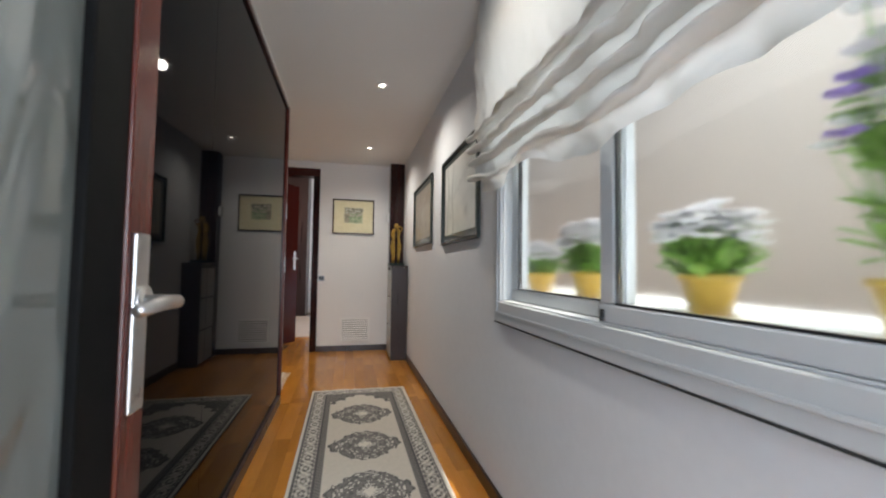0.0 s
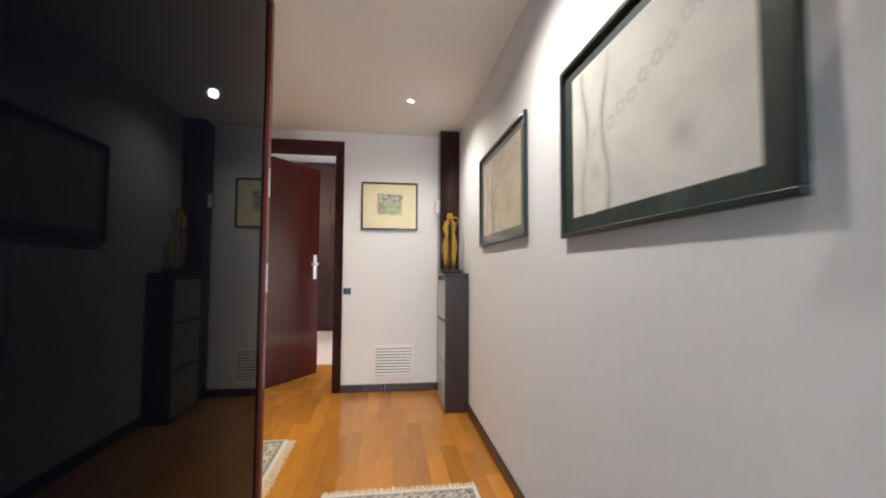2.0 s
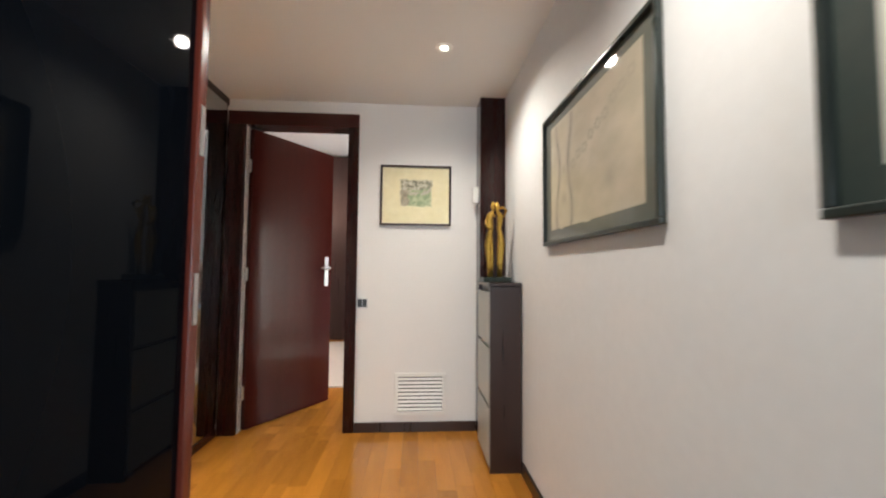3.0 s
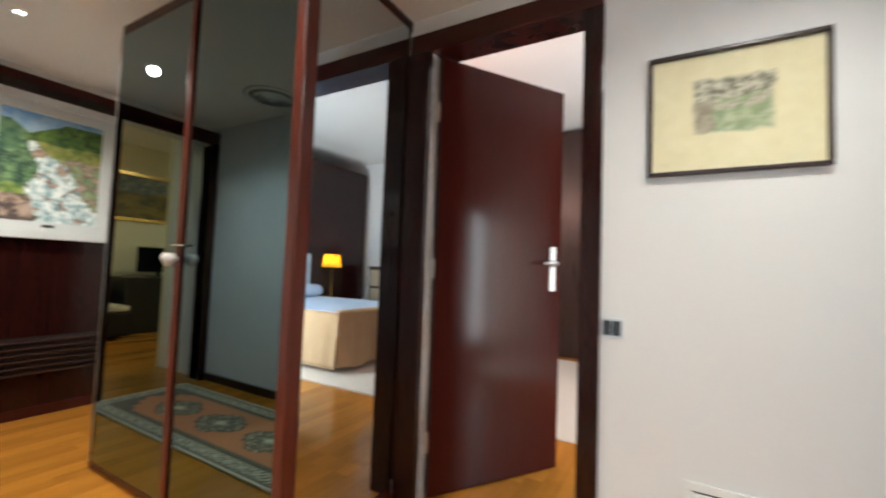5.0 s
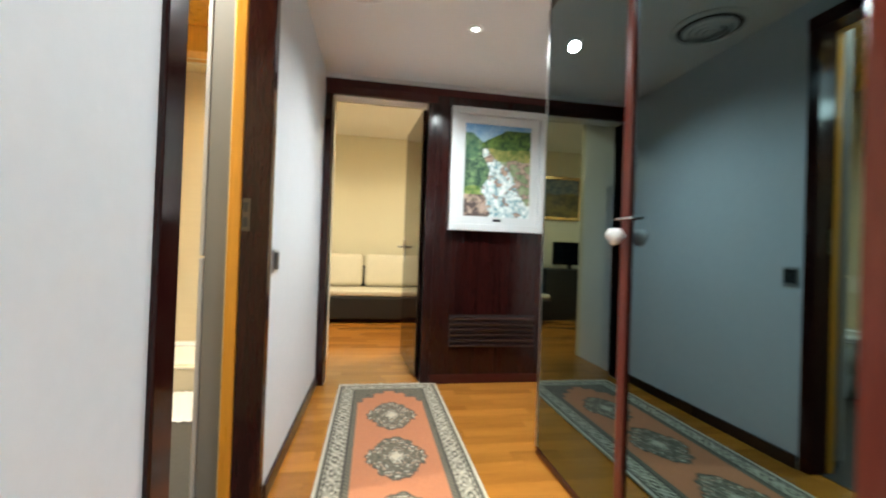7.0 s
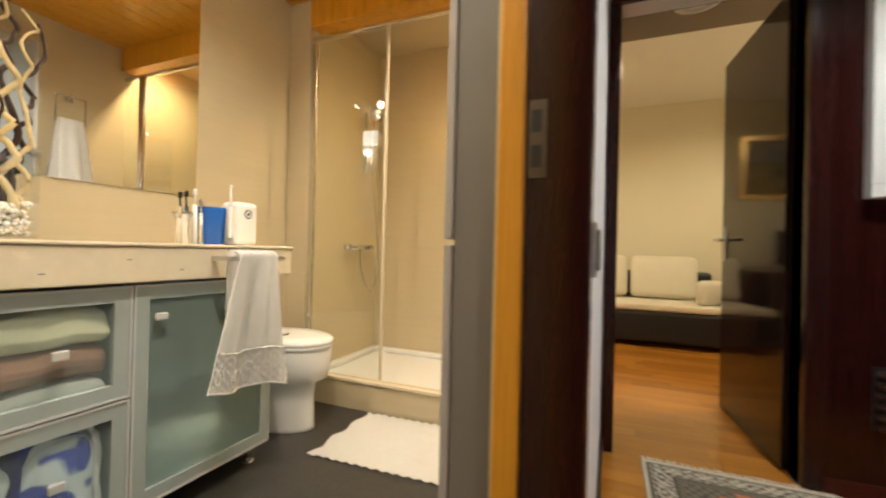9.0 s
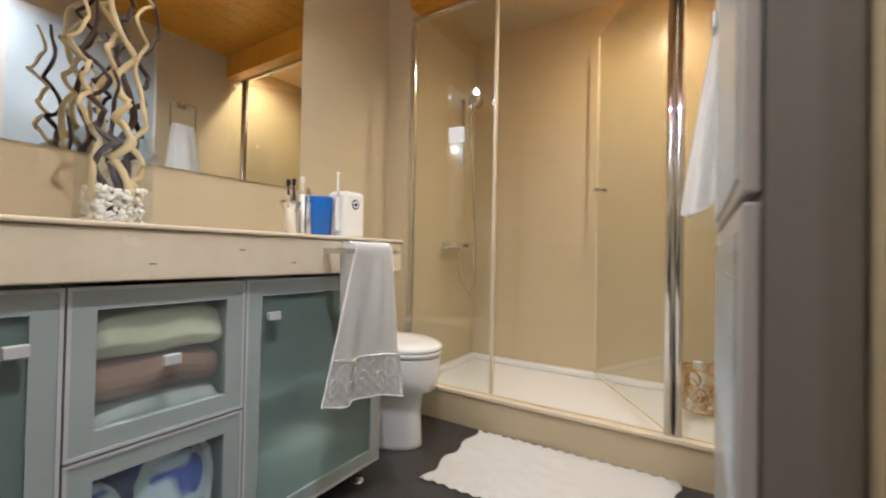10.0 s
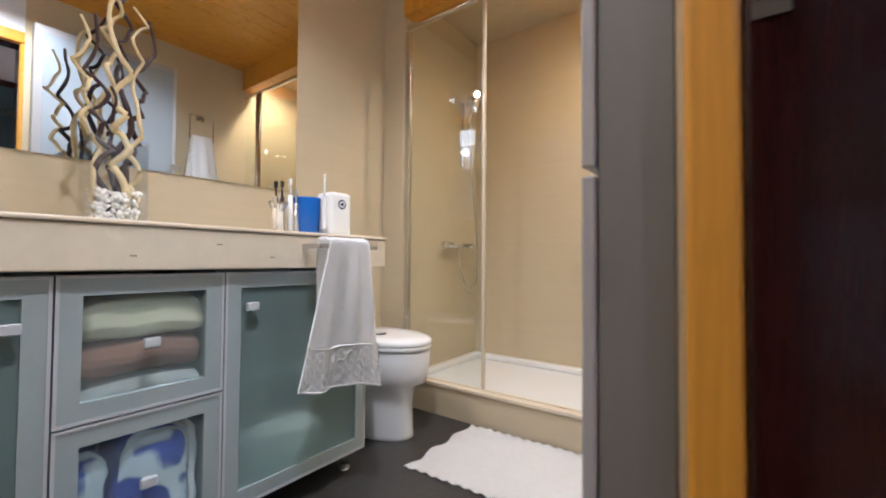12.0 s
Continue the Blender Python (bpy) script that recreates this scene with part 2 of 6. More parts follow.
M_SHADE = cloth("yellow_lamp_shade", (0.85, 0.6, 0.1), 0.6)

M_DRAWER = mat("pale_grey_laminate", (0.40, 0.40, 0.37), 0.35, vary=0.03, scale=8, bump=0.02)
M_MARBLE = mat("green_black_marble", (0.02, 0.03, 0.026), 0.15, vary=0.5, scale=14, bump=0.0)
M_GILT = mat("gilt_bronze", (0.43, 0.27, 0.06), 0.40, 1.0, vary=0.3, scale=20, fine=80, bump=0.1)
M_VENTDARK = mat("vent_shadow_lining", (0.03, 0.03, 0.03), 0.8, vary=0.1, bump=0.02)
M_CHROME2 = mat("satin_metal", (0.7, 0.7, 0.7), 0.3, 1.0, vary=0.03, bump=0.0)
M_TOWELGREY = mat("grey_terry", (0.42, 0.42, 0.4), 0.95, vary=0.08, scale=30, fine=300, bump=0.2)
M_TOWELBROWN = mat("brown_terry", (0.26, 0.13, 0.085), 0.95, vary=0.1, scale=30, fine=300, bump=0.2)
M_TOWELCREAM = mat("cream_terry", (0.78, 0.72, 0.52), 0.95, vary=0.08, scale=30, fine=300, bump=0.2)
M_TOWELBLUE = mat("blue_terry", (0.03, 0.06, 0.30), 0.95, vary=0.15, scale=30, fine=300, bump=0.2)
tb = M_TOWELBLUE.node_tree
tw, tr, tm = tb.nodes.new("ShaderNodeTexWave"), tb.nodes.new("ShaderNodeValToRGB"), tb.nodes.new("ShaderNodeTexCoord")
tw.wave_type = "RINGS"
tw.inputs["Scale"].default_value, tw.inputs["Distortion"].default_value = 3.0, 6.0
tr.color_ramp.elements[0].position, tr.color_ramp.elements[1].position = 0.90, 0.96
tr.color_ramp.elements[0].color, tr.color_ramp.elements[1].color = (0.02, 0.05, 0.33, 1), (0.62, 0.68, 0.74, 1)
tb.links.new(tm.outputs["Object"], tw.inputs[0])
tb.links.new(tw.outputs["Fac"], tr.inputs[0])
tb.links.new(tr.outputs[0], tb.nodes["Principled BSDF"].inputs["Base Color"])
M_LACE = mat("ivory_lace", (0.86, 0.85, 0.82), 0.9, vary=0.05, scale=60, fine=300, bump=0.05)
M_SEAL = mat("cream_pvc_seal", (0.62, 0.55, 0.42), 0.3, vary=0.03, bump=0.0)
M_SATIN = mat("satin_grey_glass", (0.36, 0.41, 0.45), 0.22, vary=0.03, scale=5, bump=0.0, spec=0.6)
M_PEBBLE = mat("white_pebble", (0.88, 0.85, 0.80), 0.5, vary=0.12, scale=30, bump=0.1)
M_TWIGPALE = mat("peeled_willow", (0.62, 0.50, 0.27), 0.6, vary=0.15, scale=20, fine=90, bump=0.25)
M_TWIGDARK = mat("dark_willow", (0.045, 0.022, 0.018), 0.5, vary=0.25, scale=20, fine=90, bump=0.25)
M_BLUE = mat("blue_plastic", (0.02, 0.13, 0.52), 0.25, vary=0.03, bump=0.0)
M_NAVY = mat("navy_print", (0.01, 0.02, 0.08), 0.3, vary=0.0, bump=0.0)
M_SHEET = mat("blue_white_sheet", (0.56, 0.70, 0.88), 0.9, vary=0.04, scale=8, bump=0.3)
M_SPREAD = mat("peach_bedspread", (0.76, 0.54, 0.32), 0.9, vary=0.08, scale=10, fine=120, bump=0.4)
M_CARPET = mat("off_white_carpet", (0.66, 0.60, 0.52), 0.95, vary=0.06, scale=20, fine=250, bump=0.8)
M_PALEWOOD = mat("pale_drawer", (0.42, 0.34, 0.24), 0.4, vary=0.1, bump=0.03)
M_DRIED = mat("dried_flowers", (0.36, 0.18, 0.16), 0.8, vary=0.4, scale=20, bump=0.1)
M_LEATHER = mat("black_leather", (0.009, 0.008, 0.0075), 0.5, vary=0.15, scale=30, fine=200, bump=0.25)
M_CUSHION = mat("cream_cotton", (0.72, 0.66, 0.54), 0.9, vary=0.04, scale=10, fine=200, bump=0.3)
M_STRIKE = mat("dull_nickel", (0.13, 0.11, 0.09), 0.4, 1.0, vary=0.1, bump=0.03)
M_VASE = sheet_glass("vase_glass", (0.985, 0.99, 0.985))
M_SHOWERGLASS = sheet_glass("shower_glass", (0.96, 0.975, 0.96))
M_CABGREY = mat("grey_aluminium_cabinet", (0.40, 0.39, 0.38), 0.35, vary=0.03, scale=8, fine=80, bump=0.02)
M_OPAL = mat("lit_opal_glass", (0.85, 0.84, 0.8), 0.3, vary=0.0, bump=0.0)
M_OPAL.node_tree.nodes["Principled BSDF"].inputs["Emission Color"].default_value = (1, 0.97, 0.9, 1)
M_OPAL.node_tree.nodes["Principled BSDF"].inputs["Emission Strength"].default_value = 7

# parquet: strips with their own tone
PQ = Mat("oiled_parquet", (0.37, 0.147, 0.022), 0.16, vary=0.22, scale=2.5, fine=26, bump=0.03, stretch=(9, 0.7, 9), rvary=0.35)
PQ.ran.inputs[1].default_value = 0.9
M_PARQ = PQ.m
PI = Mat("oiled_parquet_strips", (0.37, 0.147, 0.022), 0.16, vary=0.22, scale=2.5, fine=26, bump=0.03, stretch=(9, 0.7, 9), rvary=0.35)
geo = PI.t.nodes.new("ShaderNodeNewGeometry")
PI.t.links.new(geo.outputs["Random Per Island"], PI.ran.inputs[0])
PI.ran.inputs[1].default_value = 0.85
M_PARQ_REST = PI.m

# ---- builders ----


def box(bm, x0, x1, y0, y1, z0, z1, bevel=0.0):
    r = bmesh.ops.create_cube(bm, size=1.0)
    vs = r["verts"]
    for v in vs:
        v.co = Vector(((x0 + x1) / 2 + v.co.x * (x1 - x0), (y0 + y1) / 2 + v.co.y * (y1 - y0), (z0 + z1) / 2 + v.co.z * (z1 - z0)))
    if bevel > 0:
        es = list({e for v in vs for e in v.link_edges})
        bmesh.ops.bevel(bm, geom=es, offset=bevel, segments=2, profile=0.5, affect="EDGES")
    return bm


def cyl(bm, a, b, r0, r1=None, seg=24):
    a, b = Vector(a), Vector(b)
    d = b - a
    m = Matrix.Translation((a + b) / 2) @ d.to_track_quat("Z", "Y").to_matrix().to_4x4()
    bmesh.ops.create_cone(bm, cap_ends=True, segments=seg, radius1=r0, radius2=r0 if r1 is None else r1, depth=d.length, matrix=m)
    return bm


def lathe(bm, profile, seg=32, at=(0, 0, 0)):
    rings = []
    for r, z in profile:
        rings.append([bm.verts.new((at[0] + r * math.cos(2 * math.pi * i / seg), at[1] + r * math.sin(2 * math.pi * i / seg), at[2] + z)) for i in range(seg)])
    for q, w in zip(rings, rings[1:]):
        for i in range(seg):
            bm.faces.new((q[i], q[(i + 1) % seg], w[(i + 1) % seg], w[i]))
    if profile[0][0] > 1e-5:
        bm.faces.new(list(reversed(rings[0])))
    if profile[-1][0] > 1e-5:
        bm.faces.new(rings[-1])
    return bm


def tube(bm, pts, radius, seg=10):
    """A round rod along points; radius a number or one per point."""
    pts = [Vector(p) for p in pts]
    rings = []
    up = Vector((0.31, 0.17, 0.93)).normalized()
    for i, p in enumerate(pts):
        d = (pts[min(i + 1, len(pts) - 1)] - pts[max(i - 1, 0)]).normalized()
        s = d.cross(up)
        if s.length < 1e-3:
            s = d.cross(Vector((1, 0, 0)))
        s.normalize()
        u = s.cross(d).normalized()
        r = radius[i] if hasattr(radius, "__len__") else radius
        rings.append([bm.verts.new(p + r * (math.cos(2 * math.pi * k / seg) * s + math.sin(2 * math.pi * k / seg) * u)) for k in range(seg)])
    for q, w in zip(rings, rings[1:]):
        for k in range(seg):
            bm.faces.new((q[k], q[(k + 1) % seg], w[(k + 1) % seg], w[k]))
    bm.faces.new(list(reversed(rings[0])))
    bm.faces.new(rings[-1])
    return bm


def mesh_of(name, bm, material, smooth=False):
    bmesh.ops.recalc_face_normals(bm, faces=bm.faces)
    me = bpy.data.meshes.new(name)
    bm.to_mesh(me)
    bm.free()
    me.materials.append(material)
    if smooth:
        for p in me.polygons:
            p.use_smooth = True
    return me


def part(name, bm, material, parent=None, label="", smooth=False):
    ob = new(name, mesh_of(name, bm, material, smooth))
    if parent is not None:
        ob.parent = parent
    if label:
        ob["label"] = label
    return ob


def thing(name, at=(0, 0, 0), rz=0.0, label="", category="", group="", kind=""):
    ob = new(name)
    ob.matrix_basis = pose(*at, 0, 0, rz)
    ob.empty_display_size = 0.1
    return tagged(ob, label, category, group, kind)


def B():
    return bmesh.new()


def slab(name, x0, x1, y0, y1, z0, z1, material, parent=None, bevel=0.0, label=""):
    return part(name, box(B(), x0, x1, y0, y1, z0, z1, bevel), material, parent, label)


def struct(name, boxes, material, label, category="wall", bevel=0.0):
    bm = B()
    for b in boxes:
        box(bm, *b, bevel)
    return tagged(part(name, bm, material), label, category, "", "structure")


# ---- structure ----
WX, BX, EY, HY, FX, WY, SX = 0.825, -0.29, 5.035, 3.18, -3.56, 4.39, -1.05
struct("wall_window", [(WX, 0.925, -1.4, 0.1, 0, 2.6), (WX, 0.925, 1.59, EY + 0.12, 0, 2.6), (WX, 0.925, 0.1, 1.59, 0, 0.866), (WX, 0.925, 0.1, 1.59, 2.08, 2.6)],
       M_WALLCOOL, "cool white painted plaster wall with a wide window")
struct("wall_end", [(-3.68, -0.93, EY, EY + 0.12, 0, 2.6), (-0.24, WX, EY, EY + 0.12, 0, 2.6), (-0.93, -0.24, EY, EY + 0.12, 2.10, 2.6)],
       M_WALL, "white painted wall with a bedroom doorway")
struct("wall_bathroom", [(-4.288, -2.172, 3.04, HY, 0, 2.6), (-1.335, -0.42, 3.04, HY, 0, 2.6), (-2.17, -1.335, 3.04, HY, 2.16, 2.6)],
       M_WALLCOOL, "cool white painted hall wall with the bathroom doorway")
struct("wall_corridor", [(-0.42, BX - 0.012, -0.22, HY, 0, 2.6)], M_WALL, "plain wall behind dark glass panels")
struct("wall_entrance", [(BX - 0.012, -0.14, -0.22, -0.1, 0, 2.6), (0.72, WX, -0.22, -0.1, 0, 2.6), (-0.14, 0.72, -0.22, -0.1, 2.1, 2.6)],
       M_WALL, "white painted wall with the entrance doorway")
struct("wall_vestibule", [(-0.42, -0.3, -1.5, -1.4, 0, 2.6), (0.62, WX, -1.5, -1.4, 0, 2.6), (-0.3, 0.62, -1.5, -1.4, 2.1, 2.6), (-0.52, -0.42, -1.5, -0.22, 0, 2.6)], M_WALL, "plain white wall with the outer doorway of the lobby")
struct("wall_far", [(FX - 0.12, FX, HY, 3.236, 0, 2.6), (FX - 0.12, FX, 3.93, EY, 0, 2.6), (FX - 0.12, FX, 3.236, 3.93, 2.09, 2.6)],
       M_WALL, "wall with the living room doorway")
struct("ceiling", [(FX, WX, HY, EY, CEIL, CEIL + 0.1), (BX - 0.012, WX, -0.1, HY, CEIL, CEIL + 0.1), (-0.42, WX, -1.4, -0.22, 2.4, 2.5)], M_CEIL, "smooth white painted ceiling", "ceiling")
struct("subfloor", [(-7.6, 4.2, -1.5, 9.6, -0.12, -0.012)], M_SLATE, "dark floor base under the boards", "floor")
# bathroom shell
struct("wall_mirror_side", [(-3.45, -1.15, 1.22, 1.34, 0, 2.6), (-4.288, -3.45, 1.22, 1.5, 0, 2.6)], M_TILE, "beige linen-look tiled bathroom wall")
struct("wall_bath_east", [(-1.27, -1.15, 1.34, 3.04, 0, 2.6)], M_TILE, "beige tiled bathroom wall")
struct("wall_shower", [(-4.288, -4.25, 1.5, 3.04, 0, 2.6)], M_TILE, "beige linen-look tiled shower wall")
struct("wall_towel_side", [(-4.25, -2.8, 3.03, 3.037, 0, 2.42), (-1.335, -1.27, 3.03, 3.037, 0, 2.42), (-2.8, -2.14, 3.03, 3.037, 0, 2.42)], M_TILE, "beige linen-look tiled wall beside the shower")
struct("floor_bathroom", [(-3.5, -1.27, 1.34, 3.04, -0.01, 0.004), (-2.12, -1.42, 3.04, 3.12, -0.01, 0.004)], M_SLATE, "dark grey slate bathroom floor", "floor")
bmw = B()
for i in range(13):
    box(bmw, -3.56, -1.27, 1.34 + i * 0.131, 1.34 + i * 0.131 + 0.128, 2.42, 2.45, 0.003)
tagged(part("ceiling_bathroom", bmw, M_ORANGE), "varnished orange wooden board ceiling", "ceiling", "", "structure")
struct("ceiling_shower", [(-4.25, -3.562, 1.5, 3.03, 2.42, 2.45)], M_TILE, "beige ceiling inside the shower", "ceiling")
struct("shower_beam", [(-3.56, -3.44, 1.5, 3.03, 2.25, 2.42)], M_ORANGE, "orange varnished wooden beam over the shower", "trim", 0.004)
# rooms beyond
# the opening from x 1.2 to 2.5 is invented, to hold the daylight lamp
struct("wall_bedroom", [(-2.3, -2.2, EY + 0.12, 9.3, 0, 3.0), (4.0, 4.1, EY + 0.12, 9.3, 0, 3.0), (-2.3, 4.1, 9.3, 9.4, 0, 3.0), (0.925, 1.2, EY, EY + 0.12, 0, 3.0), (2.5, 4.0, EY, EY + 0.12, 0, 3.0), (1.2, 2.5, EY, EY + 0.12, 0, 0.25), (1.2, 2.5, EY, EY + 0.12, 1.7, 3.0), (-2.2, 0.925, EY + 0.06, EY + 0.12, 2.6, 3.0)], M_WALL, "plain pale bedroom wall")
struct("ceiling_bedroom", [(-2.2, 4.0, EY + 0.12, 9.3, 2.95, 3.05)], M_CEIL, "white bedroom ceiling", "ceiling")
struct("wall_living", [(-7.2, -7.1, 0.8, 5.3, 0, 2.9), (-7.1, FX - 0.12, 5.2, 5.3, 0, 2.9), (-7.1, -4.36, 0.8, 0.9, 0, 2.9), (-4.36, -4.29, 0.8, HY, 0, 2.9), (FX - 0.12, FX, EY, 5.2, 0, 2.9)], M_CREAM, "cream painted living room wall")
struct("ceiling_living", [(-7.1, -4.572, 0.9, 5.2, 2.78, 2.88), (-4.572, -4.29, 0.9, HY, 2.78, 2.88)], M_CEIL, "white living room ceiling", "ceiling")
# split from the white ceiling so its shade can be painted in
struct("ceiling_soffit", [(-4.57, FX - 0.12, HY, 5.2, 2.4, 2.88)], M_SOFFIT, "soffit inside the living room door, coloured dark for shade", "ceiling")

# ---- painted surfaces: flat things with a picture or a woven pattern ----


def fbm(x, y, seed=0.0, octaves=4):
    v, a, s = 0.0, 0.5, 1.0
    for _ in range(octaves):
        v += a * noise.noise(Vector((x * s + seed, y * s - seed, seed * 1.7)))
        a *= 0.5
        s *= 2.0
    return v


def picture_mesh(name, w, h, nx, ny, paint, material, thick=0.0):
    """A sheet in the local x-y plane, w by h, coloured cell by cell by paint(u, v) with u, v in 0..1."""
    xs, ys = np.linspace(-w / 2, w / 2, nx + 1), np.linspace(-h / 2, h / 2, ny + 1)
    verts = [(x, y, 0.0) for y in ys for x in xs]
    faces = [(j * (nx + 1) + i, j * (nx + 1) + i + 1, (j + 1) * (nx + 1) + i + 1, (j + 1) * (nx + 1) + i) for j in range(ny) for i in range(nx)]
    if thick > 0:
        n0 = len(verts)
        rim = [i for i in range(nx + 1)] + [(j + 1) * (nx + 1) - 1 for j in range(1, ny + 1)] + [ny * (nx + 1) + i for i in range(nx - 1, -1, -1)] + [j * (nx + 1) for j in range(ny - 1, 0, -1)]
        verts += [(verts[k][0], verts[k][1], -thick) for k in rim]
        m = len(rim)
        faces += [(rim[k], n0 + k, n0 + (k + 1) % m, rim[(k + 1) % m]) for k in range(m)]
    me = bpy.data.meshes.new(name)
    me.from_pydata(verts, [], faces)
    col = me.color_attributes.new("paint", "FLOAT_COLOR", "POINT")
    buf = np.ones((len(verts), 4), dtype=np.float32)
    for k, v in enumerate(verts):
        buf[k, :3] = paint(v[0] / w + 0.5, v[1] / h + 0.5)
    col.data.foreach_set("color", buf.ravel())
    me.materials.append(material)
    me.update()
    return me


def paint_material(name, rough, bump=0.2, fine=300.0, coat=0.0):
    M = Mat(name, (1, 1, 1), rough, vary=0.05, scale=25, fine=fine, bump=bump)
    a = M.t.nodes.new("ShaderNodeAttribute")
    a.attribute_name = "paint"
    M.t.links.new(a.outputs["Color"], M.base.inputs[0])
    M.p.inputs["Coat Weight"].default_value = coat
    M.p.inputs["Coat Roughness"].default_value = 0.04
    return M.m


M_RUG = paint_material("woven_wool_pile", 0.95, 0.8, 500)
M_PRINT = paint_material("print_under_glass", 0.7, 0.0, 200, 0.7)
M_OIL = paint_material("oil_paint", 0.45, 0.5, 90)


def mixc(a, b, t):
    t = min(1, max(0, t))
    return tuple(p + (q - p) * t for p, q in zip(a, b))


def rug_paint(w, l, field, dark, mid, light, count):
    """Persian runner: plain edge, patterned border between guard lines, stepped field with medallions."""

    def paint(u, v):
        x, y = (u - 0.5) * w, (v - 0.5) * l
        e = min(w / 2 - abs(x), l / 2 - abs(y))
        n = 0.06 * noise.noise(Vector((x * 60, y * 60, 3)))
        if e < 0.018:
            c = light
        elif e < 0.028:
            c = dark
        elif e < 0.105:
            side = (w / 2 - abs(x)) < (l / 2 - abs(y))
            s = y if side else x
            k = (e - 0.066) / 0.038
            ph = (s / 0.115) % 1.0 - 0.5
            ring = math.hypot(ph * 1.5, k)
            c = dark
            if 0.42 < ring < 0.70:
                c = light
            elif ring < 0.2:
                c = light
            elif abs(abs(ph) - 0.5) < 0.07 and abs(k) < 0.75:
                c = light
            elif abs(k) > 0.8:
                c = mixc(mid, light, 0.5 + 0.5 * math.sin(s * 260))
            c = mixc(c, light if math.sin(s * 150 + k * 6) > 0.35 else dark, 0.4)
        elif e < 0.118:
            c = dark
        elif e < 0.145:
            c = mixc(mid, dark, 0.5 + 0.5 * math.sin((x + y) * 240))
        else:
            hw, hl = w / 2 - 0.145, l / 2 - 0.145
            corner = (hw - abs(x)) + (hl - abs(y)) * 0.9
            corner += 0.02 * math.sin(abs(x) * 95) + 0.02 * math.sin(abs(y) * 80)
            c = field
            if corner < 0.17 and hl - abs(y) < 0.2:
                c = mixc(mid, dark, 0.5 + 0.5 * math.sin(abs(x) * 150) * math.sin(abs(y) * 130))
                if corner > 0.155:
                    c = dark
            pitch = 0.49
            my = ((y - (l / 2 - 0.56)) / pitch + 0.5) % 1.0 * pitch - pitch / 2
            if abs(y - my) > l / 2 - 0.5:
                my = pitch
            ma, mb = (hw * 0.92, 0.185) if count == 8 else (hw * 0.72, 0.205)
            d = (abs(x) / ma) ** 1.55 + (abs(my) / mb) ** 1.55
            ang = math.atan2(my, x)
            d += 0.05 * math.sin(ang * 16) + (0.12 if 0.6 < abs(x) / ma < 0.8 and abs(my) > 0.04 else 0)
            if d < 1:
                r = math.hypot(x, my * 0.9)
                f = 0.5 + 0.32 * math.sin(r * 165 + 1.6 * math.cos(ang * 8)) + 0.22 * math.cos(ang * 12) * math.sin(r * 90) + 0.25 * noise.noise(Vector((x * 120, my * 120, 5)))
                c = mixc(mid, dark, f)
                if f > 0.86 or d < 0.09:
                    c = light
                elif d > 0.92:
                    c = dark
                elif f < 0.12:
                    c = mixc(light, field, 0.4)
        return tuple(max(0.0, q * (1 + n)) for q in c)

    return paint


def rug(name, cx, cy, w, l, rz, colors, count, label):
    t = thing(name, (cx, cy, 0.004), rz, label, "rug")
    me = picture_mesh("weave", w, l, int(w / 0.006), int(l / 0.008), rug_paint(w, l, *colors, count), M_RUG, 0.009)
    p = new("weave", me)
    p.parent, p.location = t, (0, 0, 0.009)
    for s in (-1, 1):
        bm = B()
        for i in range(int(w / 0.009)):
            x = -w / 2 + 0.005 + i * 0.009
            dx = random.uniform(-0.006, 0.006)
            ln = random.uniform(0.035, 0.055)
            q = [bm.verts.new(v) for v in ((x - 0.003, s * l / 2, 0.006), (x + 0.003, s * l / 2, 0.006), (x + 0.003 + dx, s * (l / 2 + ln), 0.002), (x - 0.003 + dx, s * (l / 2 + ln), 0.002))]
            bm.faces.new(q)
        part("fringe", bm, M_FRINGE, t, "cream knotted fringe")
    return t


M_FRINGE = mat("cream_cotton_fringe", (0.68, 0.6, 0.44), 0.95, vary=0.1, scale=40, bump=0.2)
rug("runner_rug", 0.30, 2.07, 0.72, 2.66, 0.3, (srgb(205, 196, 182), srgb(84, 80, 80), srgb(134, 129, 122), srgb(214, 206, 192)), 8, "cream runner with grey medallions on the parquet")
rug("runner_rug", -1.935, 3.708, 0.69, 3.14, 90.3, (srgb(204, 134, 94), srgb(84, 78, 68), srgb(138, 129, 110), srgb(214, 204, 182)), 7, "salmon runner with grey medallions on the hall parquet")

# ---- black glass panels along the corridor ----
panels = thing("glass_panelling", (BX, 0, 0), 0, "black lacquered glass panels framed in mahogany", "wall panel")
for y0, y1 in [(-0.1, 1.55), (1.552, 3.185)]:
    slab("glass_panel", -0.008, 0.0, y0, y1, 0.06, 2.17, M_BLACKGLASS, panels)
slab("top_rail", -0.012, 0.012, -0.1, 3.184, 2.17, 2.2, M_MAHOGX, panels, 0.003)
slab("bottom_rail", -0.012, 0.016, -0.1, 3.184, 0.0, 0.06, M_WENGE, panels, 0.003)
slab("end_stile", -0.13, 0.014, 3.186, 3.222, 0.0, 2.2, M_STILE, panels, 0.004)
slab("fascia", -0.012, 0.002, -0.1, 3.22, 2.201, CEIL, M_WALL, panels)
for z in (0.95, 1.35):
    slab("catch_plate", 0.0142, 0.016, 3.196, 3.212, z, z + 0.12, M_STEEL, panels, 0.0, "narrow steel catch plate")

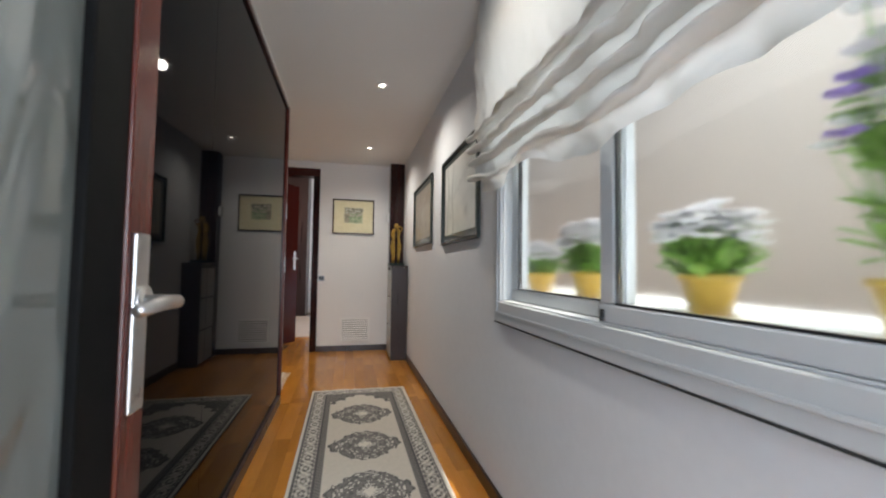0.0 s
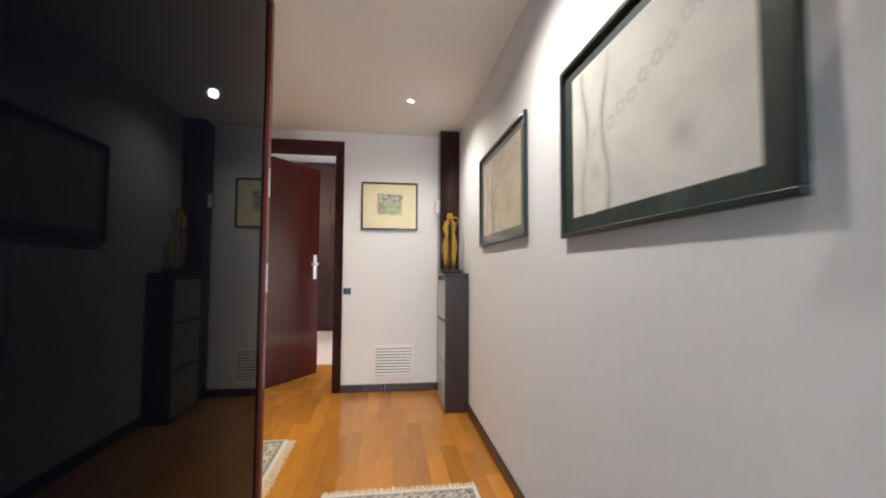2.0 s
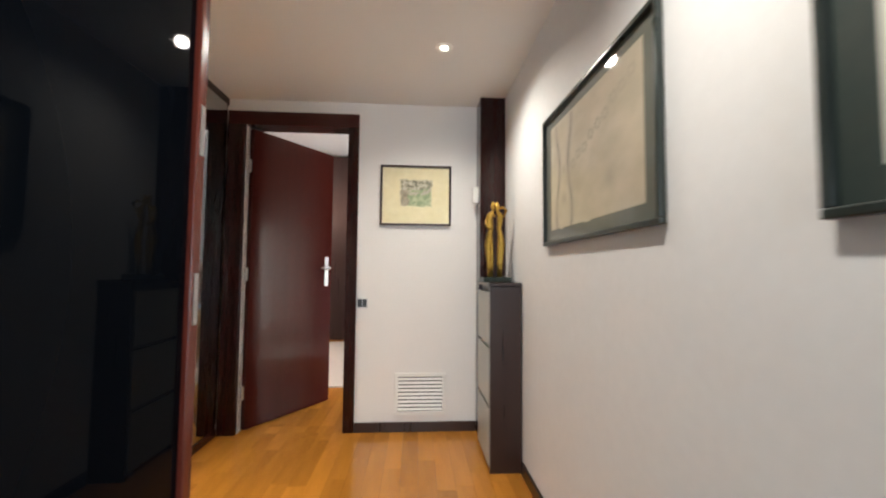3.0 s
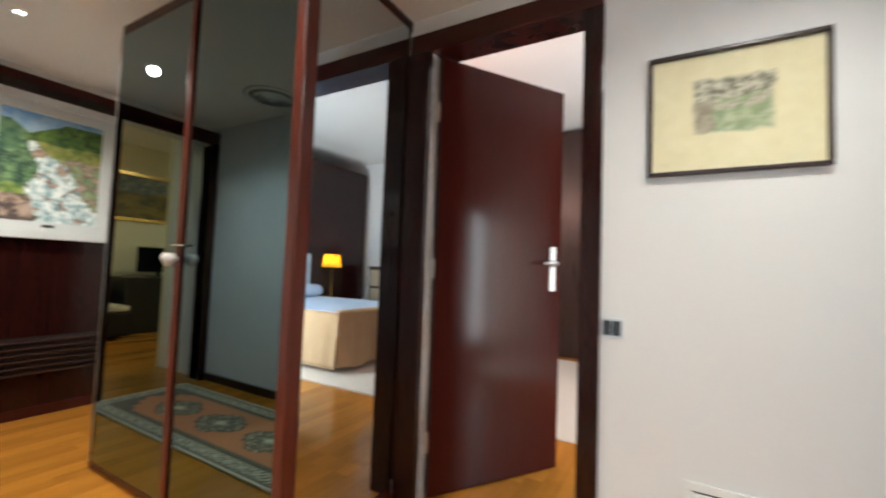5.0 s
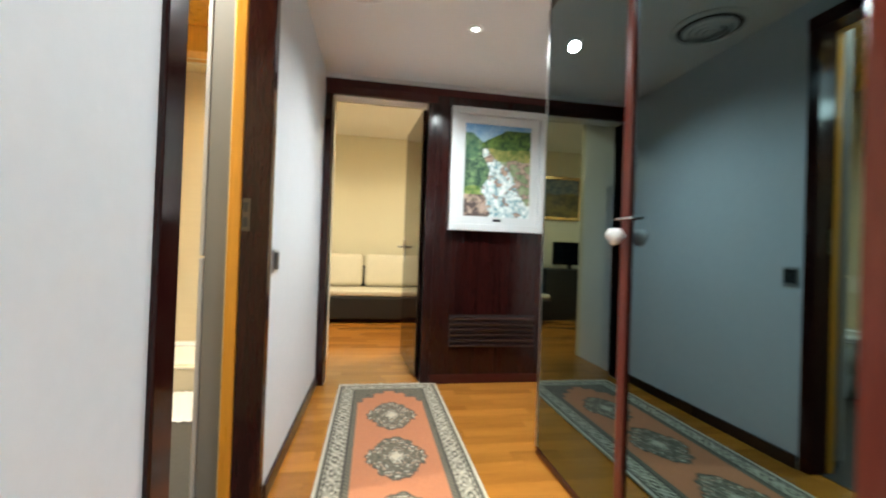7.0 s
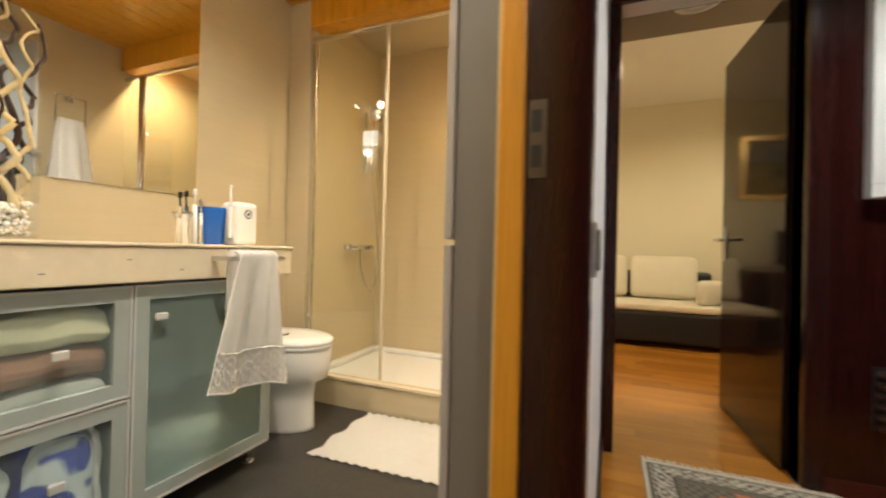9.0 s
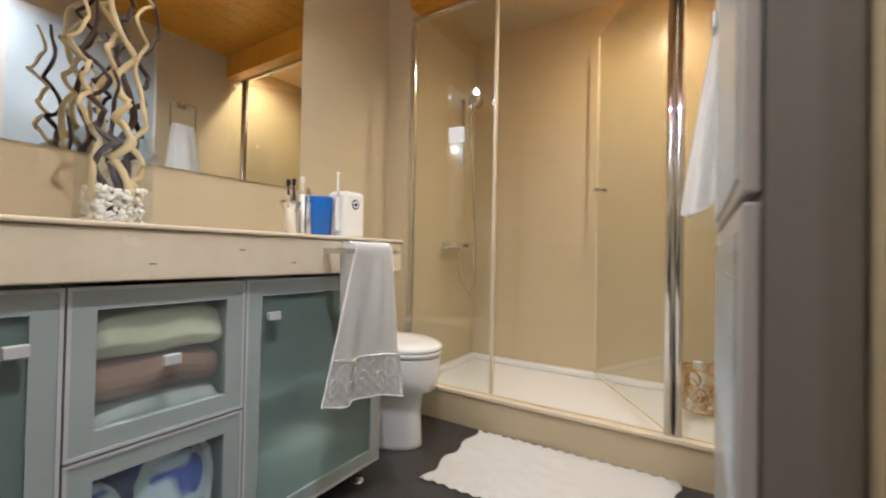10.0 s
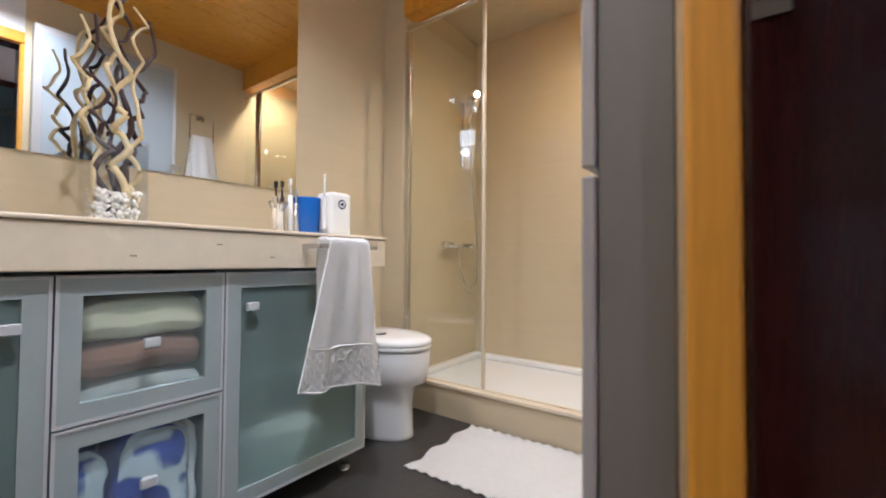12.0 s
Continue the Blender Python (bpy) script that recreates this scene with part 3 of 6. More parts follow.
# ---- mirrored wardrobe ----
ward = thing("mirrored_wardrobe", (-1.74, WY, 0), 0, "fitted wardrobe with smoked mirror doors and mahogany edges", "wardrobe")
ox, oy = 1.74, -WY
slab("body", -2.43 + ox, SX - 0.01 + ox, 0.022, EY - 0.004 + oy, 0.07, 2.2, M_MAHOG, ward)
slab("plinth", -2.41 + ox, SX - 0.02 + ox, 0.03, EY - 0.004 + oy, 0.0, 0.069, M_MAHOGX, ward)
slab("top_rail", -2.43 + ox, SX + ox, 0.0, 0.03, 2.2, CEIL - 0.002, M_MAHOGX, ward)
slab("side_top_rail", SX - 0.03 + ox, SX + ox, 0.032, EY - 0.004 + oy, 2.2, CEIL - 0.002, M_MAHOGX, ward)
slab("corner_stile", SX - 0.04 + ox, SX + 0.012 + ox, -0.014, 0.05, 0.0, 2.2, M_STILE, ward, 0.008)
slab("bottom_rail", -2.43 + ox, SX - 0.042 + ox, -0.004, 0.018, 0.01, 0.04, M_MAHOGX, ward, 0.002)
slab("side_bottom_rail", SX - 0.02 + ox, SX + 0.006 + ox, 0.052, EY - 0.036 + oy, 0.0, 0.05, M_MAHOGX, ward, 0.002)
for x0, x1, hx in [(-2.43, -1.752, -1.80), (-1.748, SX - 0.042, -1.70)]:
    d = slab("mirror_door", x0 + ox, x1 + ox, 0.0, 0.02, 0.041, 2.198, M_MIRROR, ward)
    if hx == -1.80:
        slab("door_edge", x0 + ox - 0.008, x0 + ox - 0.001, -0.003, 0.02, 0.041, 2.198, M_STEEL, d)
slab("meeting_stile", -1.772 + ox, -1.734 + ox, -0.012, -0.001, 0.041, 2.198, M_STILE, ward, 0.004)
slab("side_mirror", SX - 0.008 + ox, SX + ox, 0.052, EY - 0.037 + oy, 0.051, 2.198, M_SIDEMIRROR, ward)
bm = B()
cyl(bm, (-0.012, -0.012, 1.05), (-0.012, -0.035, 1.05), 0.008)
lathe(bm, [(0.0, -0.032), (0.014, -0.026), (0.026, -0.004), (0.028, 0.008), (0.02, 0.024), (0.008, 0.02), (0.0, 0.016)], 20, (-0.012, -0.045, 1.05))
part("knob", bm, M_CERAMIC, ward, "white ceramic heart-shaped knob", True)
bm = B()
cyl(bm, (-0.045, -0.018, 1.108), (0.045, -0.018, 1.108), 0.005)
cyl(bm, (-0.01, 0.0, 1.108), (-0.01, -0.02, 1.108), 0.005)
part("key_bar", bm, M_CHROME, ward, "small chrome turn bar")

# ---- cladding of the far wall ----
clad = thing("wall_cladding", (FX, 4.5, 0), 0, "dark mahogany wall panelling with a doorway and vent", "wall panel")
o = -4.5
slab("panel", 0.002, 0.022, 4.0 + o, EY - 0.004 + o, 0.07, 2.149, M_MAHOG, clad)
slab("header", 0.002, 0.03, HY + 0.002 + o, EY - 0.004 + o, 2.15, 2.205, M_MAHOGX, clad, 0.003)
slab("baseboard", 0.002, 0.03, 4.0 + o, EY - 0.004 + o, 0.0, 0.069, M_MAHOGX, clad, 0.003)
slab("door_head", -0.13, 0.032, 3.185 + o, 3.999 + o, 2.091, 2.149, M_MAHOGX, clad, 0.003)
slab("jamb", -0.13, 0.032, 3.185 + o, 3.236 + o, 0.0, 2.09, M_MAHOG, clad, 0.003)
slab("jamb", -0.13, 0.032, 3.93 + o, 3.998 + o, 0.0, 2.09, M_MAHOG, clad, 0.003)

vent = thing("air_vent", (FX + 0.022, 4.475, 0.395), 0, "dark slatted wooden air grille in the panelling", "vent")
slab("backing", 0.0005, 0.002, -0.335, 0.335, -0.12, 0.12, M_BLACK, vent)
for i in range(6):
    bm = box(B(), -0.004, 0.024, -0.33, 0.33, -0.006, 0.006, 0.002)
    s = part("slat", bm, M_WENGE, vent)
    s.matrix_basis = pose(0.014, 0, -0.1 + i * 0.04, 0, 28, 0)


def oil_stream(u, v):
    """Blue sky, wooded hills, a meadow, and a stream that steps down over boulders."""
    n1, n2, n3 = fbm(u * 4, v * 4, 1.3), fbm(u * 11, v * 15, 4.1), fbm(u * 30, v * 44, 8.2)
    stroke = fbm(u * 60 + v * 25, v * 14 - u * 20, 6.0)
    left_hill = 0.90 - 0.62 * max(0, u - 0.10) + 0.05 * n1
    right_hill = 0.80 + 0.42 * max(0, u - 0.28) - 0.30 * max(0, u - 0.62) + 0.05 * n1
    top = max(left_hill, min(right_hill, 0.95) if u > 0.2 else 0, 0.80)
    if v > top:
        return mixc(srgb(84, 140, 196), srgb(170, 196, 210), 0.35 + n1 + (0.95 - v) * 2 + 0.8 * stroke)
    if v > 0.745 + 0.03 * n1 and u > 0.25:
        return mixc(srgb(30, 62, 34), srgb(104, 132, 56), 0.40 + 1.4 * n2 + 1.4 * stroke + (0.2 if u < 0.5 else 0))
    cx = 0.34 + (0.74 - v) * 0.44 + 0.045 * math.sin(v * 15 + 0.6)
    half = (0.03 + max(0, 0.74 - v) * 0.46) * (1.35 if u > cx else 0.85)
    k = abs(u - cx) / half
    if v > 0.62 + 0.04 * n1 and (u > cx + half or u < 0.2):
        return mixc(srgb(96, 116, 52), srgb(160, 154, 86), 0.45 + 1.8 * n2 + stroke) if u > 0.2 else mixc(srgb(44, 84, 62), srgb(92, 126, 84), 0.5 + 2 * n2)
    boulder = fbm(u * 8 + 0.4, v * 14, 11.0) + 0.45 * fbm(u * 20, v * 30, 3.0)
    if v < 0.74 and k + 0.5 * n1 + 0.4 * n2 < 1.0:
        if boulder > 0.17:
            return mixc(srgb(86, 72, 68), srgb(176, 150, 132), 0.4 + 3.0 * (boulder - 0.2) + 1.4 * n3)
        return mixc(srgb(232, 236, 232), srgb(104, 150, 160), 0.38 + 1.7 * n2 + 1.6 * stroke + (0.25 if boulder > 0.08 else 0))
    if u < cx and v > 0.32 + 0.08 * n1:
        return mixc(srgb(34, 66, 52), srgb(118, 148, 100), 0.36 + 1.7 * n2 + 1.2 * n3)
    if u < 0.32 and 0.24 < v <= 0.34:
        return mixc(srgb(76, 108, 46), srgb(146, 160, 84), 0.4 + 2 * n2 + stroke)
    return mixc(srgb(78, 66, 62), srgb(178, 154, 138), 0.42 + 2.6 * boulder + 1.0 * n3) if boulder > -0.05 or u < cx else mixc(srgb(98, 118, 84), srgb(150, 162, 124), 0.5 + 2 * n2)


def dark_land(u, v):
    n1, n2 = fbm(u * 5, v * 5, 7.3), fbm(u * 16, v * 16, 2.1)
    if v > 0.62 + 0.1 * n1:
        return mixc(srgb(70, 86, 98), srgb(130, 132, 120), 0.5 + n2 * 2)
    return mixc(srgb(64, 52, 26), srgb(128, 112, 52), 0.5 + 2 * n1 + n2)


def print_green(u, v):
    """A faded etching: a soft-edged oblong of trees, rocks and grass on cream paper."""
    a, b = (u - 0.5) / 0.25, (v - 0.54) / 0.25
    n = fbm(u * 9, v * 9, 3.3)
    paper = mixc(srgb(224, 214, 174), srgb(230, 221, 186), 0.5 + n)
    edge = min(1 - abs(a) + 0.12 * n, 1 - abs(b) + 0.15 * n)
    if edge < 0:
        return paper
    n2, n3 = fbm(u * 16, v * 22, 5.5), fbm(u * 60, v * 60, 9.5)
    c = mixc(srgb(112, 140, 104), srgb(170, 182, 146), 0.5 + 2 * n2)
    if b > 0.25 + 0.3 * n:
        c = mixc(srgb(66, 72, 60), srgb(196, 192, 176), 0.5 + 2 * n2 + 1.2 * n3)
    elif a < -0.5 + 0.3 * n:
        c = mixc(srgb(120, 112, 98), srgb(160, 152, 134), 0.5 + 2 * n2)
    elif -0.15 < b < 0.3 and n2 > 0.02:
        c = mixc(srgb(190, 182, 166), srgb(120, 112, 102), 0.3 + 2 * n3)
    return mixc(paper, c, min(1, edge * 7) * 0.85)


def pencil(sx, mount=srgb(36, 50, 47), low=srgb(204, 205, 199), high=srgb(220, 220, 213)):
    """A faint pencil study: soft grey forms on cream paper, a row of small marks, uneven lower edge."""

    def paint(u, v):
        n = fbm(u * 7, v * 7, sx)
        ragged = 0.006 * noise.noise(Vector((u * 11, 0, sx))) + 0.002 * noise.noise(Vector((u * 40, 0, sx)))
        if min(u, 1 - u, 1 - v) < 0.075 or v < 0.085 + ragged:
            return mount
        paper = mixc(low, high, 0.5 + n)
        s = 0.0
        waist = 0.075 + 0.022 * math.cos((v - 0.2) * 9)
        for c, k in ((0.25 - waist, 1.0), (0.25 + waist, 0.9)):
            s = max(s, k * 0.5 * math.exp(-((u - c) / 0.006) ** 2) + k * 0.32 * math.exp(-((u - c) / 0.025) ** 2))
        if v > 0.9:
            s *= 0.2
        for i in range(9):
            cx, cy = 0.36 + 0.062 * i, 0.52 + 0.036 * i + 0.012 * math.sin(i * 2.3)
            d = math.hypot((u - cx) / 0.022, (v - cy) / 0.030)
            s = max(s, 0.46 * math.exp(-((d - 0.9) / 0.35) ** 2) * (0.6 + 0.4 * math.sin(6 * math.atan2(v - cy, u - cx) + i)))
        for cx, cy, r in ((0.25, 0.52, 0.03), (0.25, 0.3, 0.045), (0.7, 0.3, 0.06)):
            d = math.hypot(u - cx, (v - cy) * 0.7) / r
            s = max(s, 0.30 * math.exp(-d * d * 1.5))
        return mixc(paper, srgb(96, 96, 94), s * (0.8 + n))

    return paint


def framed(name, at, rot, w, h, band, depth, frame_mat, paint, art_mat, label, inner=0.0, inner_mat=None, nx=120, ny=90, glass_on=False):
    """A framed picture: local x along its width, z up, its back on the plane y = 0, its face towards -y."""
    t = thing(name, at, rot, label, "picture")
    for nm, b in (("frame_bar", (-w / 2, w / 2, -depth, -0.001, h / 2 - band, h / 2)), ("frame_bar", (-w / 2, w / 2, -depth, -0.001, -h / 2, -h / 2 + band)),
                  ("frame_bar", (-w / 2, -w / 2 + band, -depth, -0.001, -h / 2 + band, h / 2 - band)), ("frame_bar", (w / 2 - band, w / 2, -depth, -0.001, -h / 2 + band, h / 2 - band))):
        slab(nm, *b, frame_mat, t, min(0.003, band * 0.2))
    iw, ih = w - 2 * band, h - 2 * band
    if inner > 0:
        bm = B()
        for b in ((-iw / 2, iw / 2, ih / 2 - inner, ih / 2), (-iw / 2, iw / 2, -ih / 2, -ih / 2 + inner), (-iw / 2, -iw / 2 + inner, -ih / 2 + inner, ih / 2 - inner), (iw / 2 - inner, iw / 2, -ih / 2 + inner, ih / 2 - inner)):
            box(bm, b[0], b[1], -depth * 0.55, -0.002, b[2], b[3], 0.002)
        part("inner_mount", bm, inner_mat, t, "cream inner slip")
        iw, ih = iw - 2 * inner, ih - 2 * inner
    art = new("artwork", picture_mesh("artwork", iw, ih, nx, ny, paint, art_mat, 0.002))
    art.parent = t
    art.matrix_basis = pose(0, -depth * 0.3, 0, 90, 0, 0)
    return t


river = framed("oil_painting", (FX + 0.023, 4.47, 1.61), 90, 0.74, 0.92, 0.05, 0.06, M_FRAMEWHITE, oil_stream, M_OIL, "oil painting of a rocky mountain stream, white frame", 0.06, M_FRAMEWHITE, 200, 250)
slab("name_plate", -0.03, 0.03, -0.036, -0.0335, -0.385, -0.367, M_BLACK, river, 0.001, "small dark name plate")
framed("framed_print", (0.23, EY - 0.002, 1.605), 0, 0.49, 0.42, 0.014, 0.022, M_WENGE, print_green, M_PRINT, "small green landscape print in a thin dark frame", 0, None, 130, 110)
M_PFRAME = mat("dark_green_black_frame", (0.02, 0.028, 0.026), 0.3, vary=0.2, bump=0.04)
framed("framed_drawing", (WX - 0.002, 2.335, 1.44), -90, 0.82, 0.57, 0.016, 0.02, M_PFRAME, pencil(2.0), M_PRINT, "large pencil drawing on cream paper, dark frame", 0, None, 240, 170)
framed("framed_drawing", (WX - 0.002, 3.56, 1.475), -90, 0.88, 0.56, 0.016, 0.02, M_PFRAME, pencil(5.0, srgb(92, 96, 88), srgb(176, 166, 146), srgb(194, 184, 164)), M_PRINT, "pencil drawing on beige paper, dark frame", 0, None, 180, 120)

# ---- doors ----


def lever(parent, x, z, y, side, material, plate_h=0.2, reach=-0.11):
    """Plate and lever on a door face at y; side: which way the face looks along y; reach: the lever's way along x."""
    pl = slab("handle_plate", x - 0.02, x + 0.02, *sorted((y, y + side * 0.007)), z - plate_h * 0.62, z + plate_h * 0.38, material, parent, 0.003, "steel back plate")
    bm = B()
    cyl(bm, (x, y + side * 0.007, z), (x, y + side * 0.012, z), 0.022)
    tube(bm, [(x, y + side * 0.008, z), (x, y + side * 0.045, z), (x + reach * 0.12, y + side * 0.056, z), (x + reach * 0.5, y + side * 0.058, z + 0.002), (x + reach, y + side * 0.056, z - 0.003)], [0.009, 0.009, 0.010, 0.010, 0.008], 12)
    part("lever", bm, material, pl, "", True)


fr = thing("door_frame", (-0.6, EY, 0), 0, "dark mahogany door frame of the bedroom doorway", "door frame")
o = 0.6
slab("jamb", -1.045 + o, -0.93 + o, -0.034, 0.13, 0, 2.068, M_MAHOG, fr, 0.004)
slab("jamb", -0.24 + o, -0.166 + o, -0.02, 0.13, 0, 2.068, M_MAHOG, fr, 0.004)
slab("head", -1.045 + o, -0.166 + o, -0.024, 0.13, 2.069, 2.163, M_MAHOGX, fr, 0.004)
leaf = thing("door_bedroom", (-0.922, EY + 0.045, 0.0), 56.5, "half-open glossy dark mahogany bedroom door", "door")
lf = slab("leaf", 0.012, 0.775, -0.02, 0.02, 0.008, 2.062, M_DOOR, leaf, 0.003)
lever(leaf, 0.715, 1.10, -0.02, -1, M_STEEL, 0.24, -0.1)
lever(leaf, 0.715, 1.10, 0.02, 1, M_STEEL, 0.24, -0.1)
for z in (0.25, 1.05, 1.8):
    bm = B()
    cyl(bm, (0.004, -0.004, z - 0.045), (0.004, -0.004, z + 0.045), 0.007, seg=12)
    part("hinge", bm, M_STEEL, leaf)

bf = thing("door_frame", (-1.7, HY, 0), 0, "dark mahogany and pine frame of the bathroom doorway", "door frame")
o = 1.7
slab("jamb", -2.172 + o, -2.12 + o, -0.097, 0.003, 0, 2.09, M_MAHOG, bf, 0.004)
slab("inner_jamb", -2.172 + o, -2.122 + o, -0.1425, -0.098, 0, 2.09, M_ORANGE, bf, 0.006)
slab("jamb", -1.409 + o, -1.331 + o, -0.097, 0.012, 0, 2.09, M_MAHOG, bf, 0.004)
slab("inner_jamb", -1.409 + o, -1.337 + o, -0.147, -0.098, 0, 2.09, M_ORANGE, bf, 0.006)
slab("head", -2.172 + o, -1.331 + o, -0.097, 0.008, 2.091, 2.16, M_MAHOGX, bf, 0.004)
slab("inner_head", -2.172 + o, -1.337 + o, -0.147, -0.098, 2.091, 2.16, M_ORANGE, bf, 0.006)
st = slab("strike_plate", -2.12 + o, -2.117 + o, -0.092, -0.065, 1.03, 1.15, M_STRIKE, bf, 0.0, "brushed steel strike plate")
for z in (1.045, 1.1):
    slab("latch_hole", -2.1168 + o, -2.1164 + o, -0.088, -0.072, z, z + 0.035, M_BLACK, st)

ld = thing("door_living", (FX - 0.1, 3.925, 0), 185, "open glossy dark door of the living room", "door")
slab("leaf", 0.01, 0.77, -0.02, 0.02, 0.008, 2.08, M_DOOR2, ld, 0.003)
lever(ld, 0.71, 1.02, 0.02, 1, M_STEEL, 0.2, -0.1)

ed = thing("door_entrance", (-0.126, -0.085, 0), 90, "open mahogany entrance door with a textured glass pane", "door")
slab("stile", 0.708, 0.775, -0.02, 0.02, 0.01, 2.07, M_STILE, ed, 0.004)
slab("stile", 0.0, 0.1, -0.02, 0.02, 0.01, 2.07, M_STILE, ed, 0.004)
slab("rail", 0.101, 0.707, -0.02, 0.02, 0.01, 0.2, M_STILE, ed, 0.004)
slab("rail", 0.101, 0.707, -0.02, 0.02, 1.95, 2.07, M_STILE, ed, 0.004)
# solid black strip drawn where the gap beside the glass is dark
slab("bead", 0.622, 0.707, -0.016, 0.016, 0.2, 1.95, M_MATTBLACK, ed, 0.003, "black band for the dark gap beside the glass")
slab("glass_pane", 0.101, 0.622, -0.004, 0.004, 0.2, 1.95, M_CATHEDRAL, ed)
lever(ed, 0.738, 0.95, -0.02, -1, M_STEEL, 0.25, -0.12)

# ---- window, blind, patio ----
win = thing("window_1", (WX, 0.86, 0), 0, "white aluminium sliding window onto a patio", "window", "", "structure")
o = -0.86
for y0, y1, z0, z1 in [(0.03, 1.655, 0.78, 0.866), (1.592, 1.655, 0.867, 2.08), (0.03, 0.098, 0.867, 2.08)]:
    slab("window_frame", -0.026, -0.001, y0 + o, y1 + o, z0, z1, M_ALU, win, 0.005)
for y0, y1, z0, z1 in [(0.05, 1.632, 0.815, 0.825), (1.614, 1.624, 0.826, 2.08)]:
    slab("frame_bead", -0.031, -0.0265, y0 + o, y1 + o, z0, z1, M_ALU, win, 0.002)
slab("window_sill", -0.02, 0.1, 0.1 + o, 1.59 + o, 0.8665, 0.872, M_ALU, win, 0.002)
slab("reveal", -0.015, 0.1, 1.584 + o, 1.59 + o, 0.8725, 2.08, M_ALU, win, 0.002)
for y0, y1, x0 in [(0.86, 1.582, 0.022), (0.11, 0.915, -0.016)]:
    slab("sash_rail", x0, x0 + 0.03, y0 + o, y1 + o, 0.8725, 0.918, M_ALU, win, 0.005)
    slab("sash_rail", x0, x0 + 0.03, y0 + o, y1 + o, 2.02, 2.07, M_ALU, win, 0.004)
    slab("sash_stile", x0, x0 + 0.03, y0 + o, y0 + 0.04 + o, 0.919, 2.019, M_ALU, win, 0.005)
    slab("sash_stile", x0, x0 + 0.03, y1 - 0.058 + o, y1 + o, 0.919, 2.019, M_ALU, win, 0.005)
    slab("gasket", x0 + 0.002, x0 + 0.022, y0 + 0.04 + o, y1 - 0.058 + o, 0.9185, 0.9225, M_BLACK, win)
    slab("gasket", x0 + 0.002, x0 + 0.022, y1 - 0.0615 + o, y1 - 0.0585 + o, 0.923, 2.019, M_BLACK, win)
    g = slab("pane", x0 + 0.012, x0 + 0.016, y0 + 0.04 + o, y1 - 0.062 + o, 0.923, 2.02, M_GLASS, win)
    g.visible_shadow = False
# thin dark strips stand in for the shadow line round the frame
slab("seal_line", -0.0262, -0.001, 0.03 + o, 1.656 + o, 0.776, 0.7797, M_VENTDARK, win, 0, "dark strip for the shadow line under the frame")
slab("seal_line", -0.012, -0.001, 1.6555 + o, 1.659 + o, 0.78, 2.08, M_VENTDARK, win, 0, "dark strip for the shadow line beside the frame")
slab("sash_catch", -0.022, -0.0165, 0.895 + o, 0.907 + o, 0.875, 0.905, M_BLACK, win, 0.001, "small black sash catch")

bl = thing("roman_blind", (WX, 0.85, 2.2), 0, "sheer white roman blind gathered in soft folds over the window", "blind")
slab("head_rail", -0.11, -0.07, -0.86, 0.86, 0.0, 0.04, M_WHITE, bl, 0.004)
bm = B()
NU, NV = 150, 110
grid = []
for j in range(NV + 1):
    s = j / NV
    row = []
    for i in range(NU + 1):
        u = i / NU
        y = -0.86 + 1.72 * u
        sag = 0.045 * math.sin(math.pi * u) + 0.01 * math.sin(u * 17)
        wr = 1.2 * noise.noise(Vector((u * 4 + 3.5 * s, s * 1.6 - u * 2.0, 1.2))) + 0.45 * noise.noise(Vector((u * 11 + 8 * s, s * 2 - u * 4, 5.2)))
        if s < 0.5:
            k = s / 0.5
            z = -0.62 * k
            x = -0.09 - 0.035 * math.sin(k * math.pi * 1.5) * (0.6 + 0.4 * wr) + 0.035 * wr * k
        else:
            k = (s - 0.5) / 0.5
            fine = noise.noise(Vector((u * 22 + 9 * s, s * 5 - u * 7, 8.2)))
            z = -0.62 - 0.225 * k + 0.026 * math.sin(k * 3.5 * 2 * math.pi + 2.2 * wr) - sag * k
            x = -0.11 - 0.044 * math.cos(k * 3.5 * 2 * math.pi + 2.0 * wr) * (0.7 + 0.4 * wr) + 0.022 * wr + 0.014 * fine
        x += 0.008 * noise.noise(Vector((u * 34 + s * 14, s * 12 - u * 10, 4.0)))
        y += 0.02 * noise.noise(Vector((s * 9, u * 2, 9.0))) * s
        row.append(bm.verts.new((min(x, -0.03), y, z)))
    grid.append(row)
for j in range(NV):
    for i in range(NU):
        bm.faces.new((grid[j][i], grid[j][i + 1], grid[j + 1][i + 1], grid[j + 1][i]))
part("fabric", bm, M_SHEER, bl, "", True)

struct("patio_ledge", [(0.925, 1.45, -1.2, 3.2, 0.70, 0.895)], M_WHITEWASH, "whitewashed patio ledge outside the window", "ledge")
struct("patio_wall", [(2.3, 2.45, -4, 6, 0, 3.4)], M_PATIO, "pale rendered patio wall", "wall")
struct("patio_floor", [(1.45, 2.3, -4, 6, -0.1, 0.0)], M_PATIO, "pale patio floor", "floor")


